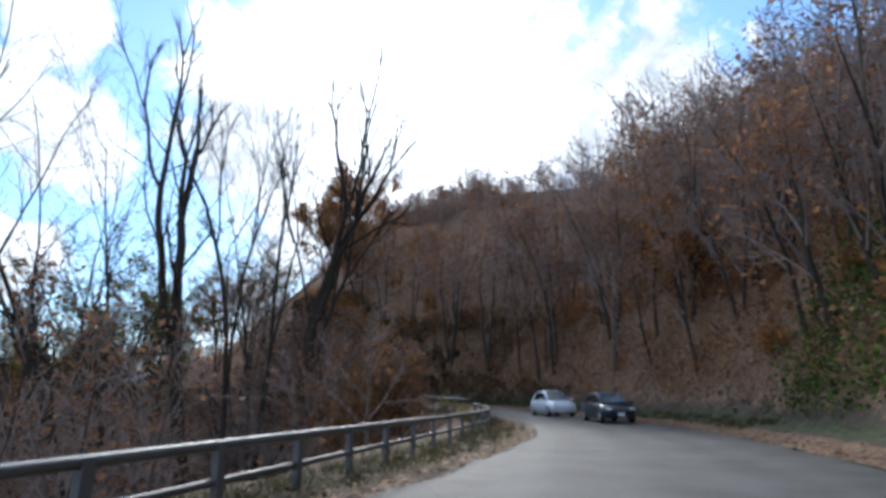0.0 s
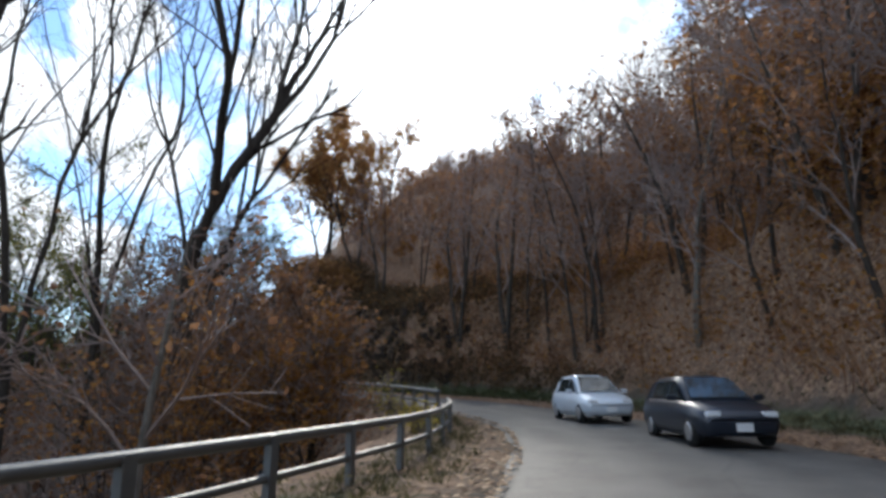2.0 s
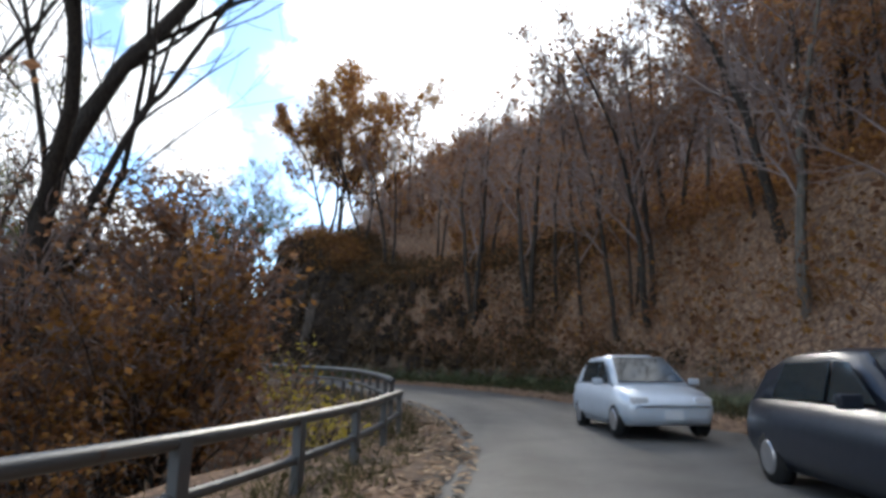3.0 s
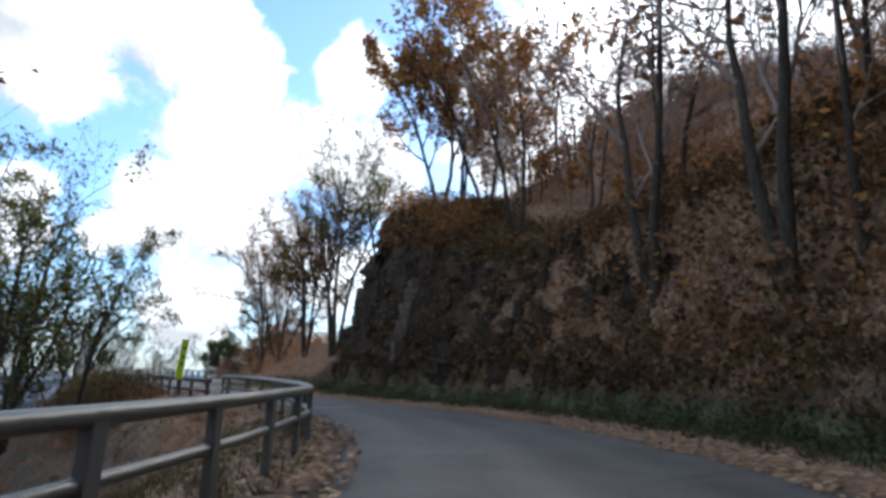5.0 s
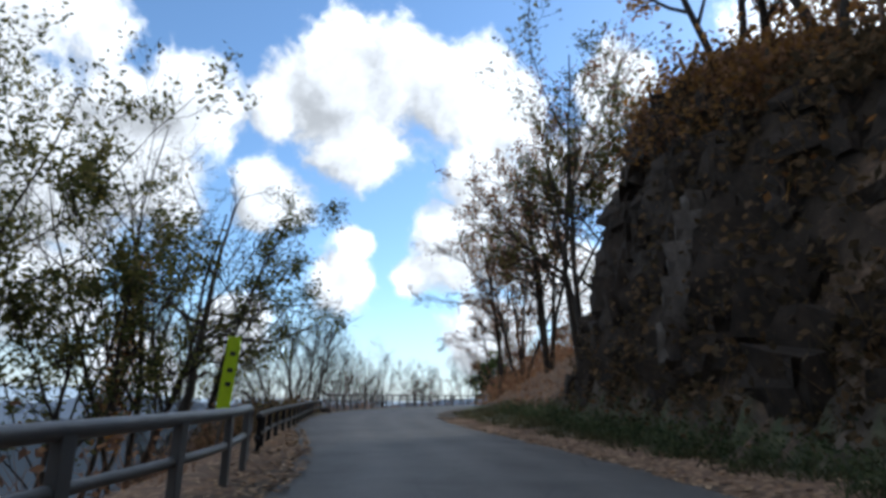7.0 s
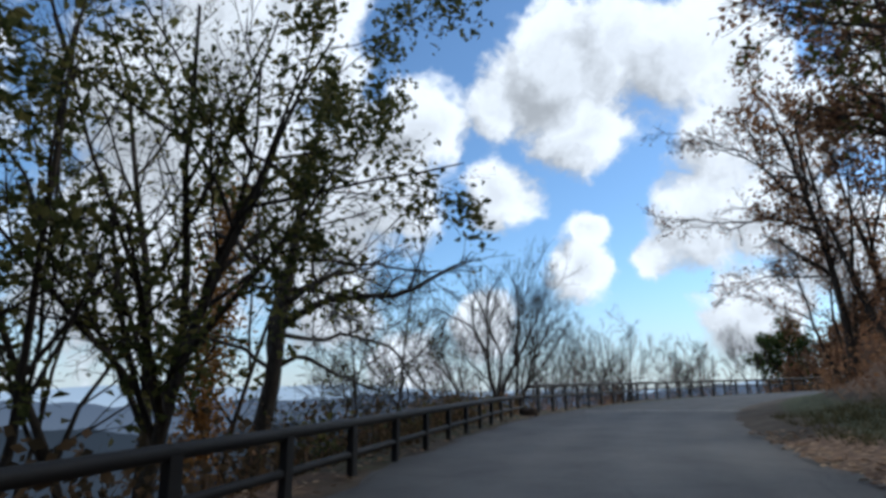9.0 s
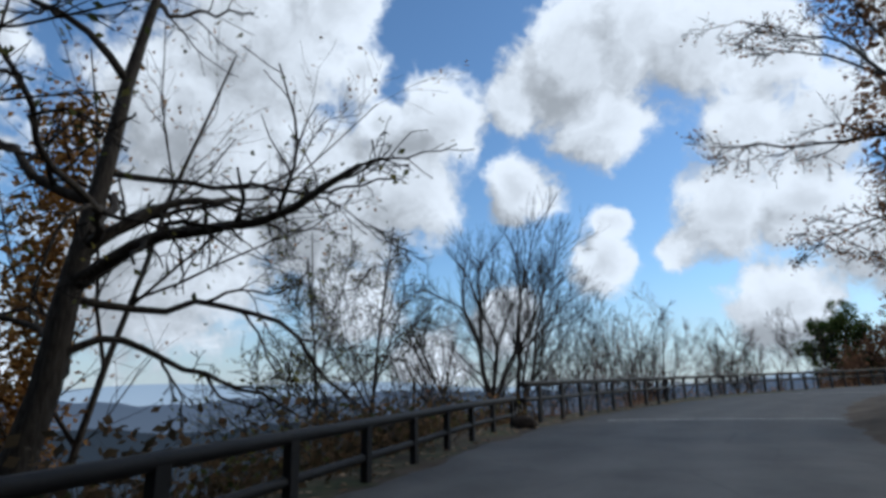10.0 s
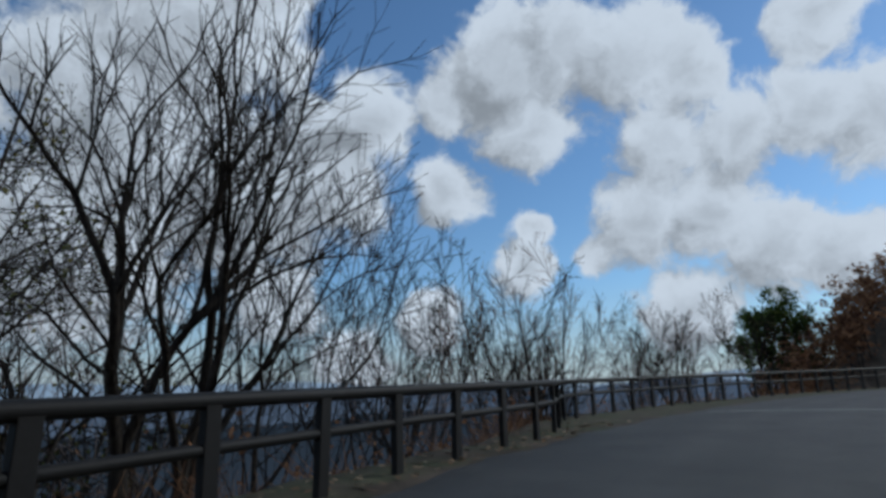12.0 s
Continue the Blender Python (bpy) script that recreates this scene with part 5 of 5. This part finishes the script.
upland_wood("wood", spots_in(61, 26, 58, 78, lambda s, r: float(foot(s)) + 9 + 26 * r.random()), 62, TWIG, LEAF_ORANGE,
            "orange-leaved young trees on the rise behind the cliff", 5.0, 13, 0.34)
upland_wood("wood", spots_in(43, 190, -5, 60, lambda s, r: float(foot(s)) + 10 + 50 * r.random(), high_up), 44, TWIG, LEAF_ORANGE,
            "orange-leaved trees scattered through the hilltop wood", 9.0, 6, 0.36)
upland_wood("wood", spots_in(47, 70, 60, 94, lambda s, r: float(foot(s)) + 26 + 42 * r.random()), 48, TWIG_BROWN, LEAF_RUST,
            "thin young wood on the ground above the cliff", 6.0, 3, 0.3)
upland_wood("wood", spots_in(45, 130, 72, 140, lambda s, r: float(brink(s)) - 13 - 16 * r.random(), far_down), 46, TWIG, LEAF_OLIVE,
            "dark olive and brown trees on the slope below the rail", 6.2, 7, 0.4)
upland_wood("wood", spots_in(51, 300, 66, 140, lambda s, r: float(brink(s)) - 28 - 70 * r.random(), far_down), 52, TWIG, LEAF_OLIVE,
            "dark woods filling the valley below", 9.0, 6, 0.7)
upland_wood("wood", spots_in(49, 190, 48, 82, lambda s, r: float(foot(s)) + 66 + 50 * r.random()), 50, TWIG_BROWN, LEAF_RUST,
            "bare brown wood on the crest of the hill", 9.0, 3, 0.34)
undergrowth("brush", spots_in(29, 190, 114, 168, lambda s, r: float(foot(s)) - 0.3 + 14 * r.random()), 30, LEAF_RUST,
            "rusty brush on the bank round the far bend", 2.2, 6, 24, 0.24, "brush")


def spur_spots(seed, n):
    rng = random.Random(seed)
    pts = [(rng.gauss(-46, 7), rng.gauss(119, 11), rng.uniform(0.6, 1.3)) for _ in range(n)]
    x, y = [p[0] for p in pts], [p[1] for p in pts]
    return [(*p[:2], float(z), p[2]) for p, z, d in zip(pts, ground_height(x, y), plan_of(x, y)[1]) if d < -9.5 and z > -3]


upland_wood("wood", spur_spots(53, 230), 54, TWIG, LEAF_RUST, "dark rust-leaved trees covering the spur across the bend", 4.4, 9, 0.36)
undergrowth("brush", spur_spots(35, 420), 36, LEAF_RUST, "dark rust-brown scrub covering the spur across the bend", 2.4, 8, 22, 0.28, "brush")
undergrowth("brush", spots_in(33, 200, 108, 172, lambda s, r: float(foot(s)) + 11 + 26 * r.random()), 34, LEAF_RUST,
            "dark rust-brown scrub on the slope round the far bend", 2.8, 7, 24, 0.3, "brush")


# ---- painted lines ----
def painted_line(s0, d0, s1, d1, width, label):
    n, verts, faces = 16, [], []
    for k in range(n + 1):
        t = k / n
        s, d = s0 + (s1 - s0) * t, d0 + (d1 - d0) * t
        a, b = float(edge_left(s)), float(edge_right(s))
        crown = 0.03 * (1 - (2 * (d - a) / (b - a) - 1) ** 2) + 0.006
        verts += [at(s - width / 2, d, crown), at(s + width / 2, d, crown)]
        if k:
            faces.append((2 * k - 2, 2 * k, 2 * k + 1, 2 * k - 1))
    ob = mesh_object("road_marking", verts, faces, PAINT_WHITE, False)
    return tagged(ob, label, "road marking", "lines across the road", "structure")


painted_line(102.0, -2.6, 102.8, 3.2, 0.3, "worn white line painted across the road")
painted_line(122.0, -3.0, 122.8, 3.2, 0.3, "worn white line painted across the road")
painted_line(65.0, -2.0, 65.4, 0.3, 0.3, "worn white line painted across the road")


# ---- cars ----
def paint(name, base, rough=0.3):
    return material(name, plain(base, 0.05, 3.0), rough, metal=0.2, spec=0.6)


CAR_DARK = paint("dark_blue_paint", (.02, .026, .04))
CAR_WHITE = paint("white_paint", (.62, .68, .75))
GLASS = material("car_glass", lambda add, co: ((.03, .04, .045), None, 0), 0.05, spec=0.9)
RUBBER = material("rubber", plain((.02, .02, .02)), 0.85)
RIM = material("alloy", plain((.45, .45, .46)), 0.3, metal=0.8)
LAMP = material("lamp_glass", plain((.7, .72, .75), 0.05), 0.1, spec=0.8)
BLACK_TRIM = material("black_trim", plain((.015, .015, .016)), 0.6)


def loft(rings, cap=True):
    bm = bmesh.new()
    rows = [[bm.verts.new(p) for p in ring] for ring in rings]
    n = len(rows[0])
    for a, b in zip(rows, rows[1:]):
        for k in range(n):
            bm.faces.new((a[k], a[(k + 1) % n], b[(k + 1) % n], b[k]))
    if cap:
        bm.faces.new(list(reversed(rows[0])))
        bm.faces.new(rows[-1])
    bmesh.ops.recalc_face_normals(bm, faces=bm.faces)
    return bm


def car(place, heading, body, label, length=4.1, width=1.7, height=1.48):
    """A five-door hatchback; its front looks along +y of its own."""
    ob = thing("car", place, label, "car", turn=heading)
    L, W = length / 2, width / 2
    def ring(y, lo, hi, w, tuck=0.9):
        return [(-w * tuck, y, lo), (-w, y, lo + 0.18), (-w, y, (lo + hi) / 2 + 0.08), (-w * 0.93, y, hi), (-w * 0.4, y, hi + 0.03), (w * 0.4, y, hi + 0.03),
                (w * 0.93, y, hi), (w, y, (lo + hi) / 2 + 0.08), (w, y, lo + 0.18), (w * tuck, y, lo)]
    st = [(-1.0, .42, .72, .80), (-.97, .28, .86, .92), (-.86, .22, .92, .98), (-.55, .2, .93, 1), (-.1, .2, .92, 1), (.3, .2, .91, 1), (.5, .2, .89, .99),
          (.75, .21, .8, .97), (.9, .24, .72, .92), (.98, .3, .62, .84), (1.0, .4, .54, .72)]
    shell = part("body", loft([ring(y * L, lo, hi, W * w) for y, lo, hi, w in st]), body, ob, smooth=True)
    cab = [(-.93, .9, .80, .90), (-.80, 1.30, .72, .80), (-.55, height, .68, .76), (-.1, height + .02, .68, .76), (.12, height - .03, .66, .76), (.52, .9, .82, .90)]
    def cabin(y, top, w1, w0):
        return [(-W * w0, y, .88), (-W * (w0 + w1) / 2, y, (0.9 + top) / 2), (-W * w1, y, top - .04), (-W * w1 * .7, y, top), (W * w1 * .7, y, top), (W * w1, y, top - .04),
                (W * (w0 + w1) / 2, y, (0.9 + top) / 2), (W * w0, y, .88)]
    part("cabin", loft([cabin(y * L, t, a, b) for y, t, a, b in cab]), body, shell, smooth=True)
    def pane(name, pts, lift):
        bm = bmesh.new()
        v = [bm.verts.new(Vector(p)) for p in pts]
        f = bm.faces.new(v)
        bm.normal_update()
        n = f.normal.copy()
        if n.dot(f.calc_center_median() - Vector((0, -0.2, 1.0))) < 0:
            n = -n
        for q in v:
            q.co += n * lift
        made = bmesh.ops.extrude_face_region(bm, geom=[f])
        for e in made["geom"]:
            if isinstance(e, bmesh.types.BMVert):
                e.co += n * 0.015
        bmesh.ops.recalc_face_normals(bm, faces=bm.faces)
        part(name, bm, GLASS, shell)
    pane("windscreen", [(-W * .74, .49 * L, .95), (W * .74, .49 * L, .95), (W * .6, .15 * L, height - .07), (-W * .6, .15 * L, height - .07)], 0.03)
    pane("rear_window", [(-W * .7, -.9 * L, .98), (W * .7, -.9 * L, .98), (W * .62, -.79 * L, 1.27), (-W * .62, -.79 * L, 1.27)], 0.03)
    for q in (-1, 1):
        pane("side_window", [(q * W * .87, .38 * L, .95), (q * W * .86, .0, .95), (q * W * .73, .0, height - .12), (q * W * .74, .12 * L, height - .14)], 0.02)
        pane("side_window", [(q * W * .86, -.04 * L, .95), (q * W * .86, -.6 * L, .95), (q * W * .73, -.52 * L, height - .12), (q * W * .73, -.04 * L, height - .12)], 0.02)
        bm = bmesh.new()
        add_box(bm, (0.3, 0.16, 0.13), (q * W * .66, .945 * L, .66), 0.04)
        part("headlight", bm, LAMP, shell)
        bm = bmesh.new()
        add_box(bm, (0.2, 0.09, 0.13), (q * (W + .1), .36 * L, .98), 0.03)
        part("mirror", bm, body, shell)
        for y in (.64, -.62):
            wheel = new("wheel")
            wheel.parent = ob
            wheel.location = (q * (W - .1), y * L, .3)
            bm = bmesh.new()
            bmesh.ops.create_cone(bm, cap_ends=True, segments=24, radius1=.3, radius2=.3, depth=.19, matrix=Matrix.Rotation(math.pi / 2, 4, "Y"))
            bmesh.ops.bevel(bm, geom=[e for e in bm.edges if abs(e.verts[0].co.x - e.verts[1].co.x) < 1e-5], offset=.03, segments=2, affect="EDGES")
            part("tyre", bm, RUBBER, wheel, smooth=True)
            bm = bmesh.new()
            bmesh.ops.create_cone(bm, cap_ends=True, segments=20, radius1=.2, radius2=.17, depth=.03, matrix=Matrix.Translation((q * .1, 0, 0)) @ Matrix.Rotation(q * math.pi / 2, 4, "Y"))
            part("rim", bm, RIM, wheel)
    bm = bmesh.new()
    add_box(bm, (W * 1.1, 0.05, 0.16), (0, .985 * L, .48), 0.02)
    part("grille", bm, BLACK_TRIM, shell)
    bm = bmesh.new()
    add_box(bm, (0.33, 0.015, 0.165), (0, 1.005 * L, .42), 0.004)
    part("plate", bm, LAMP, shell)
    return ob


def on_road(s, d):
    p = at(s, d)
    a, b = float(edge_left(s)), float(edge_right(s))
    p.z += 0.03 * (1 - (2 * (d - a) / (b - a) - 1) ** 2)
    i = int(np.argmin(np.abs(ROAD_S - s)))
    return p, math.atan2(ROAD_DIR[i, 1], ROAD_DIR[i, 0]) + math.pi / 2


p, turn = on_road(31.4, 3.3)
car(p, turn, CAR_DARK, "dark blue hatchback car on the oncoming side of the road", height=1.45)
p, turn = on_road(37.7, 2.5)
car(p, turn, CAR_WHITE, "white compact car further along the oncoming side", length=3.8, height=1.5)
